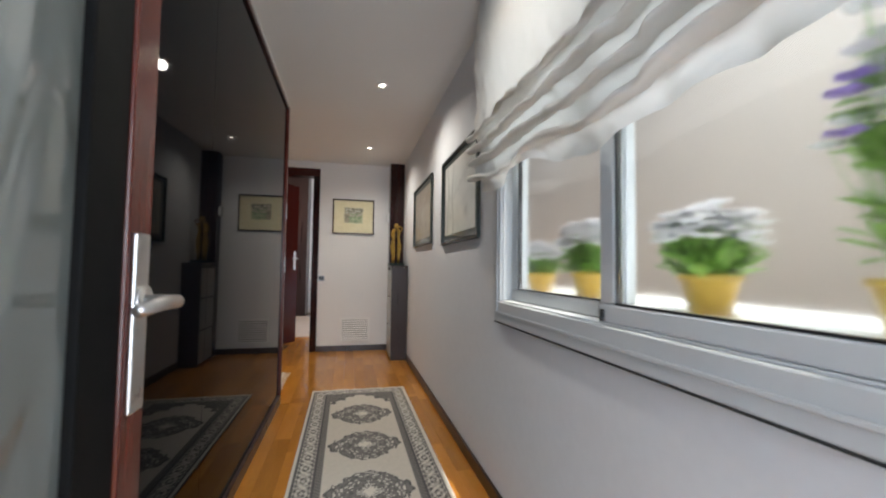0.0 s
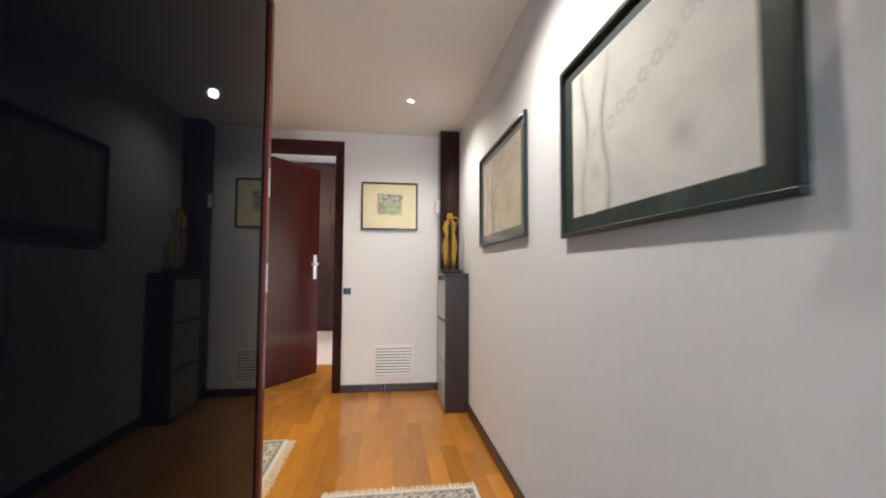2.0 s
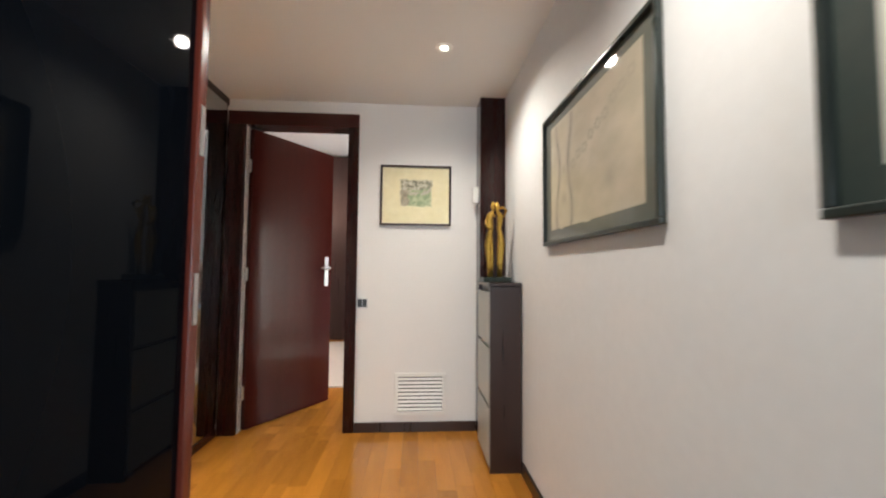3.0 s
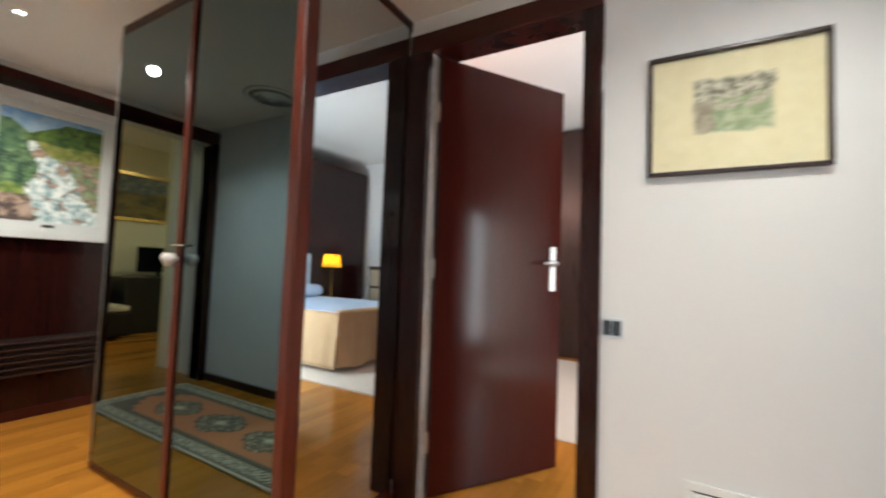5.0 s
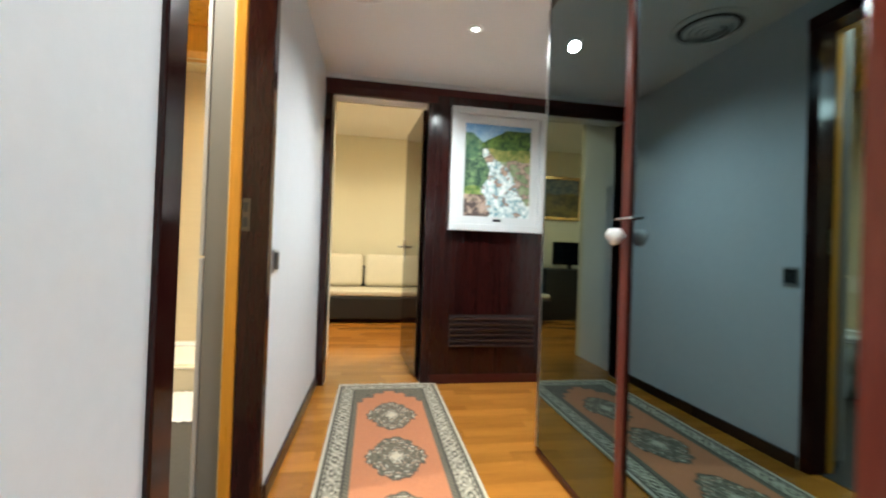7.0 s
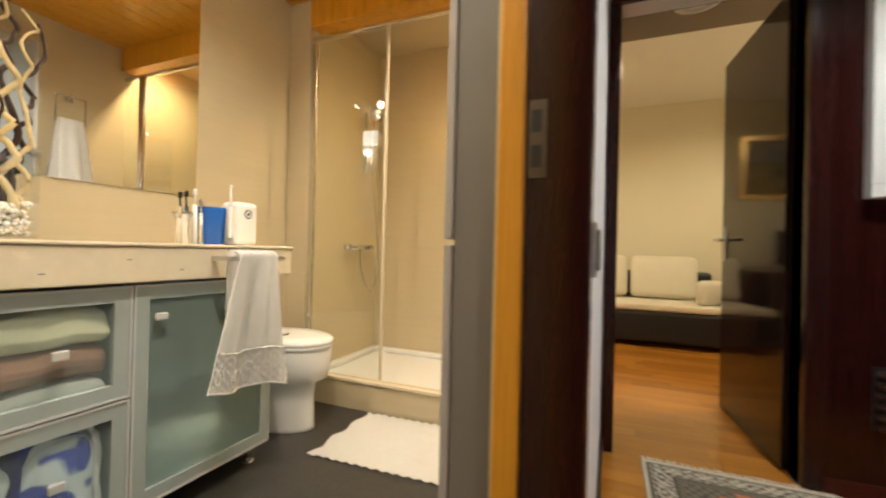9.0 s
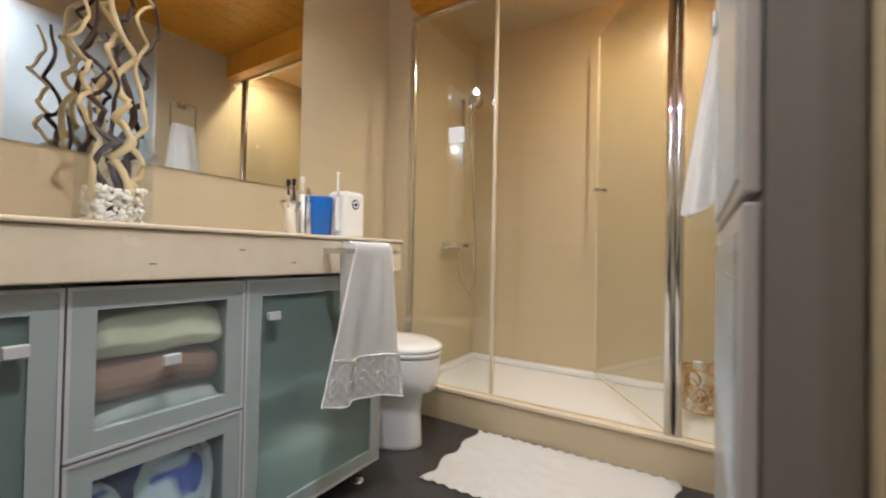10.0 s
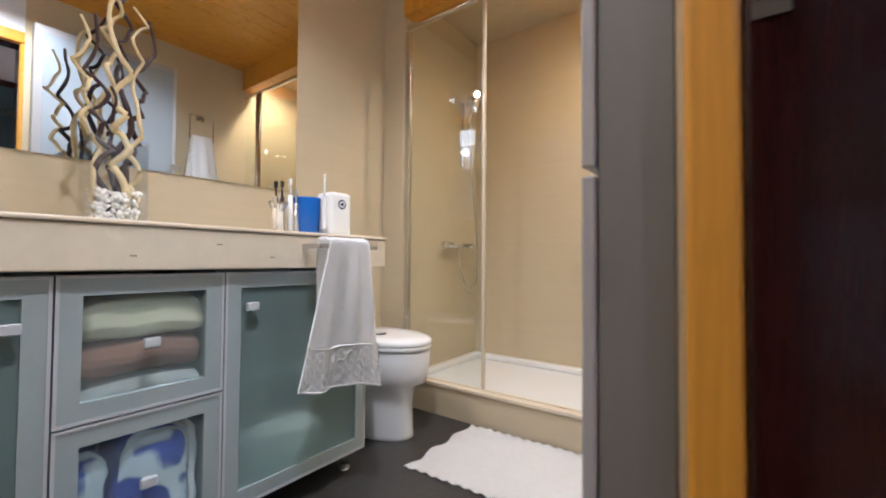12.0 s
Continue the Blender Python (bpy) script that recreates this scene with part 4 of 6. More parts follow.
def flower_pot(at, seed, h=0.1, spread=0.13, tall=0.2, petal=None):
    rnd = random.Random(seed)
    t = thing("flower_pot", at, rnd.uniform(0, 360), "yellow pot of tall white and violet flowers on the ledge" if petal else "yellow pot of white flowers on the patio ledge", "potted plant", "flower pots on the ledge")
    part("pot", lathe(B(), [(0.045, 0.0), (0.065, h * 0.85), (0.072, h * 0.85), (0.072, h), (0.06, h), (0.055, h * 0.8), (0.0, h * 0.8)], 28), M_YELLOW, t, "", True)
    bm, fl, fv = B(), B(), B()
    for i in range(120 if petal else 170):
        a, r = rnd.uniform(0, 6.283), 0.72 * spread * math.sqrt(rnd.random())
        p = Vector((r * math.cos(a), r * math.sin(a), h + rnd.uniform(0.0, tall * (1 if petal else 0.72)) * (1 - 0.45 * (r / spread) ** 2)))
        d = Vector((math.cos(a), math.sin(a), rnd.uniform(-0.3, 0.9))).normalized()
        s = d.cross(Vector((0, 0, 1))).normalized() * rnd.uniform(0.014, 0.026)
        ln = rnd.uniform(0.045, 0.085)
        lift = Vector((0, 0, 0.006))
        q = [bm.verts.new(v) for v in (p - d * ln * 0.5, p - d * ln * 0.15 + s + lift, p + d * ln * 0.3 + s * 0.8 + lift, p + d * ln * 0.6, p + d * ln * 0.3 - s * 0.8 + lift, p - d * ln * 0.15 - s + lift)]
        bm.faces.new((q[0], q[1], q[2], q[3]))
        bm.faces.new((q[0], q[3], q[4], q[5]))
    for i in range(46 if petal else 110):
        a, r = rnd.uniform(0, 6.283), spread * math.sqrt(rnd.random())
        c = Vector((r * math.cos(a), r * math.sin(a), h + tall * rnd.uniform(0.8, 1.3) * (1 - 0.4 * (r / spread) ** 2)))
        tube(bm, [(0.2 * c.x, 0.2 * c.y, h * 0.8), c], 0.0015, 4)
        fl_now = fv if petal and i % 5 == 0 else fl
        for k in range(5):
            b = k * 1.257 + a
            p = c + 0.022 * Vector((math.cos(b), math.sin(b), 0.35))
            v = 0.019 * Vector((-math.sin(b), math.cos(b), 0))
            fl_now.faces.new([fl_now.verts.new(w) for w in (c, p - v, p + 0.012 * Vector((math.cos(b), math.sin(b), 0.2)), p + v)])
    part("foliage", bm, M_LEAF, t)
    part("blossoms", fl, M_PETAL, t, "white petals")
    if petal:
        part("blossoms", fv, petal, t, "violet petals")


flower_pot((1.07, 1.36, 0.895), 3, 0.1, 0.12, 0.15)
flower_pot((1.07, 1.76, 0.895), 4, 0.09, 0.10, 0.11)
flower_pot((1.07, 0.84, 0.895), 5, 0.1, 0.13, 0.14)
flower_pot((1.10, 0.46, 0.895), 6, 0.1, 0.12, 0.42, M_PETALVIOLET)
flower_pot((1.10, 2.15, 0.895), 7, 0.09, 0.1, 0.12)

# ---- corridor end: shoe cabinet, column, statue, small fittings ----
col = struct("column_end", [(0.655, WX - 0.002, 4.86, EY - 0.003, 0, CEIL - 0.002)], M_MAHOG, "dark mahogany cladded column in the corner", "column", 0.003)
shoe = thing("shoe_cabinet", (0.73, 4.64, 0), 0, "slim dark wenge shoe cabinet with pale grey flap drawers", "cabinet")
slab("side_panel", -0.085, 0.088, -0.21, -0.192, 0, 1.0, M_WENGE, shoe, 0.002)
slab("side_panel", -0.085, 0.088, 0.194, 0.212, 0, 1.0, M_WENGE, shoe, 0.002)
slab("top", -0.092, 0.09, -0.215, 0.215, 1.001, 1.02, M_WENGE, shoe, 0.002)
slab("back", 0.07, 0.088, -0.19, 0.19, 0.02, 1.0, M_WENGE, shoe)
for z0, z1 in [(0.03, 0.335), (0.355, 0.655), (0.675, 0.965)]:
    slab("flap_drawer", -0.09, -0.072, -0.189, 0.191, z0, z1, M_DRAWER, shoe, 0.002, "pale grey drawer front")
slab("liner", -0.066, -0.064, -0.19, 0.19, 0.02, 0.999, M_BLACK, shoe)

stat = thing("statue_base", (0.705, 4.60, 1.02), 8, "polished dark green marble plinth on the shoe cabinet", "plinth")
slab("block", -0.085, 0.085, -0.05, 0.05, 0.0, 0.03, M_MARBLE, stat, 0.003)
bm = B()
for sx, r, ph in ((-0.036, 0.020, 0.0), (0.030, 0.019, 1.4)):
    pts = [(sx * 1.15, 0, 0.028), (sx * 1.2, 0.003, 0.09), (sx * 1.35, 0, 0.16), (sx * 1.5, 0, 0.21), (sx * 1.15, 0, 0.27), (sx * 0.85, 0, 0.31), (sx * 1.05, 0, 0.35), (sx * 1.0, 0, 0.385), (sx * 0.5, 0, 0.405), (sx * 0.4, 0.004, 0.43), (sx * 0.36, 0.004, 0.462)]
    tube(bm, pts, [r * q for q in (0.7, 0.72, 0.98, 1.15, 0.98, 0.78, 1.15, 1.05, 0.5, 0.95, 0.35)], 14)
    tube(bm, [(sx * 0.75, -0.006, 0.03), (sx * 0.7, -0.008, 0.12), (sx * 0.8, -0.01, 0.2), (sx * 0.85, -0.006, 0.27)], [r * q for q in (0.45, 0.55, 0.7, 0.5)], 10)
tube(bm, [(-0.05, 0, 0.385), (-0.066, -0.012, 0.345), (-0.056, -0.028, 0.31), (-0.02, -0.03, 0.30)], [0.009, 0.010, 0.012, 0.007], 9)
tube(bm, [(0.032, 0, 0.38), (0.056, -0.008, 0.375), (0.076, -0.012, 0.41), (0.05, -0.014, 0.428), (0.024, -0.012, 0.42)], [0.009, 0.009, 0.009, 0.008, 0.006], 9)
tube(bm, [(0.0, 0.014, 0.38), (-0.02, 0.026, 0.39), (-0.046, 0.008, 0.395)], [0.009, 0.009, 0.007], 9)
fig = part("bronze_statue", bm, M_GILT, None, "", True)
fig.matrix_basis = pose(0.705, 4.60, 1.022) @ Matrix.Diagonal((0.86, 0.9, 1.03, 1))
tagged(fig, "gilt bronze statue of two entwined slender figures on marble", "statue")

ther = thing("thermostat", (0.638, 4.96, 1.60), 0, "small white wall thermostat beside the column", "thermostat")
slab("case", -0.014, 0.017, -0.03, 0.03, -0.055, 0.055, M_WHITE, ther, 0.005)
bm = B()
cyl(bm, (-0.014, 0, -0.025), (-0.021, 0, -0.025), 0.014, 0.012)
part("dial", bm, M_WHITE, ther, "", True)


def wall_switch(at, rz, label, w=0.075, h=0.075, rockers=2, key=None):
    t = thing("light_switch", at, rz, label, "light switch")
    slab("plate", -w / 2, w / 2, -0.009, -0.001, -h / 2, h / 2, M_STEEL if key is None else M_WHITE, t, 0.002)
    for i in range(rockers):
        s = w * 0.84 / rockers
        slab("rocker", -w * 0.42 + i * s + 0.001, -w * 0.42 + (i + 1) * s - 0.001, -0.013, -0.0092, -h * 0.38, h * 0.38, M_BLACK if key is None else key, t, 0.002)


wall_switch((-0.125, EY, 0.86), 0, "dark double light switch beside the bedroom door", 0.075, 0.07)
wall_switch((-2.225, HY, 0.92), 180, "grey light switch beside the bathroom door", 0.075, 0.09)

ev = thing("air_vent", (0.275, EY - 0.001, 0.25), 0, "white slatted metal air grille low on the wall", "vent")
slab("backing", -0.15, 0.15, -0.003, -0.001, -0.12, 0.12, M_VENTDARK, ev)
for b in ((-0.175, 0.175, 0.115, 0.14), (-0.175, 0.175, -0.14, -0.115), (-0.175, -0.15, -0.1149, 0.1149), (0.15, 0.175, -0.1149, 0.1149)):
    slab("frame_bar", b[0], b[1], -0.012, -0.001, b[2], b[3], M_WHITE, ev, 0.002)
for i in range(9):
    s = part("slat", box(B(), -0.149, 0.149, -0.0015, 0.0015, -0.0085, 0.0085), M_WHITE, ev)
    s.matrix_basis = pose(0, -0.0085, -0.1 + i * 0.025, -18, 0, 0)

# skirting and ceiling fittings
for nm, b, lab in (("baseboard", (WX - 0.014, WX - 0.001, -0.09, 4.42, 0, 0.065), "dark wooden skirting board"), ("baseboard", (-0.165, 0.654, EY - 0.014, EY - 0.001, 0, 0.065), "dark wooden skirting board"),
                   ("baseboard", (FX + 0.033, -2.175, HY + 0.001, HY + 0.014, 0, 0.065), "dark wooden skirting board"), ("baseboard", (-1.329, -0.425, HY + 0.001, HY + 0.014, 0, 0.065), "dark wooden skirting board")):
    tagged(part(nm, box(B(), *b, 0.003), M_WENGE), lab, "skirting", "", "structure")


def downlight(x, y, z, group):
    t = thing("ceiling_light", (x, y, z), 0, "round recessed ceiling spotlight, lit", "ceiling light", group)
    part("trim_ring", lathe(B(), [(0.028, -0.004), (0.042, -0.006), (0.045, -0.002), (0.045, 0.0), (0.028, 0.0), (0.028, -0.004)], 28), M_WHITE, t, "", True)
    part("bulb", lathe(B(), [(0.0, -0.004), (0.02, -0.004), (0.027, -0.001), (0.027, 0.0)], 24), M_LAMP, t, "", True)


# fittings for all five, the two added fill lamps included
for x, y, watts in HALL_LAMPS:
    downlight(x, y, CEIL, "hall spotlights")
ac = thing("ceiling_vent", (-2.47, 3.46, CEIL), 0, "round ceiling air diffuser with concentric rings", "vent")
part("collar", lathe(B(), [(0.19, 0.0), (0.19, -0.008), (0.17, -0.016), (0.155, -0.012), (0.155, 0.0)], 48), M_WHITE, ac, "", True)
for r in (0.135, 0.1, 0.065):
    part("ring", lathe(B(), [(r, -0.012), (r - 0.024, -0.03), (r - 0.026, -0.028), (r - 0.003, -0.010), (r, -0.012)], 40), M_WHITE, ac, "", True)
part("core", lathe(B(), [(0.0, -0.034), (0.025, -0.032), (0.03, -0.026), (0.0, -0.022)], 24), M_WHITE, ac, "", True)
part("shaft", lathe(B(), [(0.0, -0.003), (0.154, -0.003), (0.154, -0.001), (0.0, -0.001)], 32), M_BLACK, ac)

# ---- bathroom ----
VY = 1.874
top = thing("washbasin_counter", (-2.1, 1.62, 0.795), 0, "thick cream marble washbasin counter", "counter")
slab("slab", -0.80, 0.83, -0.275, 0.28, 0.0, 0.108, M_STONE, top, 0.004)
slab("upper_edge", -0.805, 0.83, -0.275, 0.286, 0.109, 0.121, M_STONE, top, 0.004)
for x, z in ((-0.30, 0.034), (0.06, 0.034), (0.30, 0.036), (-0.14, 0.068)):
    slab("pore", x - 0.007, x + 0.007, 0.2795, 0.2806, z, z + 0.0025, M_STRIKE, top, 0, "dark pit in the stone edge")


def pull(parent, x, z):
    bm = B()
    box(bm, x - 0.018, x + 0.018, 0.010, 0.022, z - 0.012, z + 0.012, 0.003)
    box(bm, x - 0.008, x + 0.008, -0.004, 0.011, z - 0.008, z + 0.008, 0.001)
    part("handle", bm, M_ALU, parent, "square satin metal knob")


def ring_frame(x0, x1, z0, z1, fw, y0, y1):
    """One closed rectangular frame."""
    bm = B()
    ring = []
    for y in (y0, y1):
        for a, b, c, d in ((x0, x1, z0, z1), (x0 + fw, x1 - fw, z0 + fw, z1 - fw)):
            ring.append([bm.verts.new(p) for p in ((a, y, c), (b, y, c), (b, y, d), (a, y, d))])
    for p, q in ((0, 1), (2, 3), (0, 2), (1, 3)):
        for i in range(4):
            bm.faces.new((ring[p][i], ring[p][(i + 1) % 4], ring[q][(i + 1) % 4], ring[q][i]))
    return bm


def glazed_front(parent, name, x0, x1, z0, z1, kx, kz, fw=0.047):
    d = part(name, B(), M_GREYALU, parent)
    d.data = mesh_of(name, ring_frame(x0, x1, z0, z1, fw, -0.02, 0.0), M_GREYALU)
    part("edge_trim", ring_frame(x0, x1, z0, z1, 0.007, 0.0003, 0.003), M_ALU, d, "thin pale aluminium edge trim")
    g = slab("glass_pane", x0 + fw, x1 - fw, -0.012, -0.008, z0 + fw, z1 - fw, M_FROSTDOOR if name == "door" else M_FROST, d, 0, "frosted green glass")
    g.visible_shadow = False
    pull(d, kx, kz)


def vanity_unit(x0, x1, fronts, label, feet):
    cx = (x0 + x1) / 2
    t = thing("vanity_cabinet", (cx, VY, 0), 0, label, "cabinet", "vanity cabinets")
    a, b = x0 - cx + 0.001, x1 - cx - 0.001
    slab("side", a, a + 0.016, -0.5, -0.022, 0.1, 0.79, M_GREYALU, t, 0.001)
    slab("side", b - 0.016, b, -0.5, -0.022, 0.1, 0.79, M_GREYALU, t, 0.001)
    slab("bottom", a + 0.017, b - 0.017, -0.5, -0.022, 0.1, 0.116, M_GREYALU, t)
    slab("back", a + 0.017, b - 0.017, -0.5, -0.49, 0.117, 0.79, M_GREYALU, t)
    slab("shelf", a + 0.017, b - 0.017, -0.489, -0.06, 0.43, 0.446, M_GREYALU, t)
    for nm, z0, z1, kx, kz in fronts:
        glazed_front(t, nm, a, b, z0, z1, kx - cx, kz)
    for x in feet:
        bm = B()
        cyl(bm, (x - cx, -0.06, 0.0), (x - cx, -0.06, 0.1), 0.016)
        cyl(bm, (x - cx, -0.06, 0.0), (x - cx, -0.06, 0.012), 0.022)
        part("foot", bm, M_CHROME, t, "", True)


vanity_unit(-2.818, -2.27, [("door", 0.09, 0.785, -2.345, 0.682)], "grey vanity cabinet with a frosted green glass door", (-2.77, -2.32))
vanity_unit(-2.268, -1.907, [("drawer_front", 0.449, 0.785, -2.087, 0.615), ("drawer_front", 0.09, 0.444, -2.087, 0.27)], "grey vanity drawer unit with frosted glass and folded towels", (-2.24, -1.93))
vanity_unit(-1.905, -1.36, [("door", 0.09, 0.785, -1.838, 0.678)], "grey vanity cabinet with a frosted glass door", (-1.87, -1.4))


def folded(name, x0, x1, y0, y1, z0, z1, material, label, cat="towel"):
    bm = box(B(), x0, x1, y0, y1, z0, z1, min(0.035, (z1 - z0) * 0.45))
    bmesh.ops.subdivide_edges(bm, edges=bm.edges[:], cuts=5, use_grid_fill=True)
    for v in bm.verts:
        n = noise.noise_vector(v.co * 11) + 0.5 * noise.noise_vector(v.co * 27)
        side = abs(2 * (v.co.x - x0) / (x1 - x0) - 1)
        v.co += 0.011 * n
        v.co.z = z0 + (v.co.z - z0) * (1 - 0.22 * side ** 3)
        v.co.z = max(v.co.z, z0)
    return tagged(part(name, bm, material, None, "", True), label, cat)


folded("folded_towel", -2.235, -1.945, 1.55, 1.84, 0.447, 0.53, M_TOWELGREY, "pale grey folded towel in the glazed drawer")
folded("folded_towel", -2.235, -1.945, 1.56, 1.845, 0.531, 0.62, M_TOWELBROWN, "brown folded towel in the glazed drawer")
folded("folded_towel", -2.235, -1.95, 1.56, 1.85, 0.621, 0.735, M_TOWELCREAM, "cream folded towel in the glazed drawer")
folded("folded_towel", -2.2, -2.03, 1.6, 1.852, 0.117, 0.38, M_TOWELBLUE, "blue folded towel in the lower glazed drawer")
folded("folded_towel", -2.025, -1.94, 1.6, 1.847, 0.117, 0.36, M_TOWELBLUE, "blue folded towel in the lower glazed drawer")
folded("folded_towel", -2.237, -2.19, 1.62, 1.82, 0.117, 0.36, M_TOWEL, "white folded towel in the lower glazed drawer")
folded("folded_towel", -2.7, -2.4, 1.5, 1.8, 0.117, 0.26, M_TOWEL, "white folded towel behind frosted glass")

mir = thing("wall_mirror", (-2.1, 1.341, 1.62), 0, "large frameless wall mirror over the counter", "mirror")
slab("glass", -0.745, 0.75, 0.0, 0.006, -0.475, 0.48, M_CLEARMIRROR, mir)


def drape(nx, nz, fn):
    bm = B()
    g = [[bm.verts.new(fn(i / nx, j / nz)) for i in range(nx + 1)] for j in range(nz + 1)]
    for j in range(nz):
        for i in range(nx):
            bm.faces.new((g[j][i], g[j][i + 1], g[j + 1][i + 1], g[j + 1][i]))
    r = bmesh.ops.solidify(bm, geom=bm.faces[:], thickness=0.006)
    return bm


bar = thing("towel_rail", (-2.62, 1.90, 0.868), 0, "flat steel towel rail fixed to the counter edge", "towel rail")
slab("bracket", 0.095, 0.12, 0.008, 0.085, -0.008, 0.008, M_STEEL, bar, 0.001)
slab("bracket", -0.13, -0.105, 0.008, 0.085, -0.008, 0.008, M_STEEL, bar, 0.001)
slab("rail", -0.13, 0.12, 0.0855, 0.105, -0.0075, 0.0075, M_STEEL, bar, 0.002)


def hand_towel(u, v):
    """u across, v from the back hem over the rail down to the front hem."""
    if v < 0.25:
        k = 1 - v / 0.25
        return (-2.685 + 0.175 * u, 1.972 - 0.004 * math.sin(u * 9), 0.885 - 0.33 * k)
    if v < 0.33:
        a = (v - 0.25) / 0.08 * math.pi
        return (-2.685 + 0.175 * u, 1.997 - 0.025 * math.cos(a), 0.885 + 0.014 * math.sin(a))
    k = (v - 0.33) / 0.67
    wdt = 0.168 + 0.108 * k
    x = -2.685 - 0.015 * k + wdt * u
    y = 2.022 + 0.018 * math.sin(u * 8.0 + 0.8) * k + 0.008 * math.sin(u * 19) * k + k * (0.012 - 0.075 * u)
    fold = 0.016 * math.exp(-((u - 0.34) / 0.09) ** 2) * math.sin(math.pi * min(1, k * 1.15))
    return (x - 0.008 - 0.016 * k, y + fold, 0.885 - 0.488 * k + 0.008 * math.sin(u * 6) * k + 0.03 * (u - 0.5) * k)


tow = thing("hand_towel", (0, 0, 0), 0, "white terry hand towel with a lace hem, over the rail", "towel")
part("cloth", drape(26, 60, hand_towel), M_TOWEL, tow, "", True)


def lace(u, v):
    x, y, z = hand_towel(u, 0.80 + 0.2 * v)
    return (x, y + 0.0075 + 0.002 * math.sin(u * 60) * math.sin(v * 30), z)


part("lace_hem", drape(70, 26, lace), M_LACE, tow, "raised ivory lace border", True)
scrolls = B()
for i in range(9):
    cu, cv, turn = 0.06 + 0.11 * i, 0.5 + 0.14 * (-1) ** i, (-1) ** i
    pts = []
    for j in range(22):
        a = j * 0.42
        r = 0.075 * (1 - j / 26)
        x, y, z = lace(min(max(cu + r * math.cos(a * turn + i), 0.01), 0.99), min(max(cv + 4.2 * r * math.sin(a * turn + i), 0.03), 0.97))
        pts.append((x, y + 0.002, z))
    tube(scrolls, pts, 0.0022, 5)
for v0 in (0.04, 0.96):
    tube(scrolls, [(lambda q: (q[0], q[1] + 0.003, q[2]))(lace(j / 30, v0)) for j in range(31)], 0.0024, 5)
part("lace_scroll", scrolls, M_LACE, tow, "corded scroll embroidery", True)

# toilet
toi = thing("toilet", (-3.13, 1.345, 0), 0, "white ceramic close-coupled toilet with its lid down", "toilet")
toi.scale = (1.0, 1.0, 1.075)


def egg(bm, rings, seg=40):
    """rings: (z, half width, back y, front y)."""
    loops = []
    for z, w, y0, y1 in rings:
        loop = []
        for i in range(seg):
            a = 2 * math.pi * i / seg
            c, s = math.cos(a), math.sin(a)
            yc = y0 + (y1 - y0) * 0.42
            loop.append(bm.verts.new((w * c * (1 if s > 0 else (abs(c) ** -0.25 if abs(c) > 0.2 else 1.2) * 0.96), yc + (y1 - yc if s > 0 else yc - y0) * s, z)))
        loops.append(loop)
    for q, w in zip(loops, loops[1:]):
        for i in range(seg):
            bm.faces.new((q[i], q[(i + 1) % seg], w[(i + 1) % seg], w[i]))
    bm.faces.new(list(reversed(loops[0])))
    bm.faces.new(loops[-1])
    return bm


part("bowl", egg(B(), [(0.0, 0.128, 0.06, 0.50), (0.02, 0.126, 0.06, 0.495), (0.14, 0.122, 0.06, 0.49), (0.22, 0.126, 0.06, 0.50), (0.245, 0.165, 0.08, 0.56), (0.30, 0.178, 0.08, 0.575), (0.375, 0.182, 0.08, 0.58), (0.385, 0.176, 0.08, 0.575)]), M_CERAMIC, toi, "", True)
part("seat", egg(B(), [(0.386, 0.178, 0.10, 0.578), (0.392, 0.184, 0.10, 0.586), (0.402, 0.184, 0.10, 0.586), (0.406, 0.18, 0.10, 0.582)]), M_CERAMIC, toi, "", True)
part("lid", egg(B(), [(0.4065, 0.181, 0.09, 0.584), (0.412, 0.185, 0.09, 0.588), (0.424, 0.183, 0.09, 0.586), (0.432, 0.165, 0.11, 0.565), (0.435, 0.1, 0.2, 0.48)]), M_CERAMIC, toi, "", True)
slab("cistern", -0.17, 0.17, 0.002, 0.085, 0.2, 0.44, M_CERAMIC, toi, 0.012)
bm = B()
cyl(bm, (0.03, 0.325, 0.430), (0.03, 0.325, 0.4375), 0.034, 0.030)
part("lid_cap", bm, M_VENTDARK, toi, "dark round cap on the lid", True)
bm = B()
cyl(bm, (0.03, 0.325, 0.4376), (0.03, 0.325, 0.4395), 0.02)
part("lid_cap", bm, M_CERAMIC, toi, "white centre of the cap", True)

# shower
tray = thing("shower_tray", (-3.87, 2.26, 0.0), 0, "white ceramic shower tray behind the tiled step", "shower tray")
bm = B()
box(bm, -0.378, 0.378, -0.758, 0.768, 0.0, 0.13)
for b in ((-0.378, 0.378, -0.758, -0.70), (-0.378, 0.378, 0.71, 0.768), (-0.378, -0.32, -0.70, 0.71), (0.34, 0.378, -0.70, 0.71)):
    box(bm, *b, 0.1305, 0.165, 0.008)
part("basin", bm, M_CERAMIC, tray)
struct("shower_step", [(-3.49, -3.44, 1.502, 3.028, 0.004, 0.155)], M_TILE, "beige tiled shower step", "step")
struct("shower_sill", [(-3.50, -3.43, 1.502, 3.028, 0.156, 0.175)], M_STONE, "cream stone sill of the shower", "trim", 0.004)
scr = thing("shower_screen", (-3.475, 2.26, 0.0), 0, "clear glass shower screen with chrome posts, door ajar", "shower screen")
o = -2.26
slab("wall_profile", -0.012, 0.014, 1.503 + o, 1.535 + o, 0.176, 2.16, M_CHROME, scr, 0.005)
g = slab("fixed_pane", -0.003, 0.003, 1.536 + o, 2.017 + o, 0.18, 2.16, M_SHOWERGLASS, scr)
g.visible_shadow = False
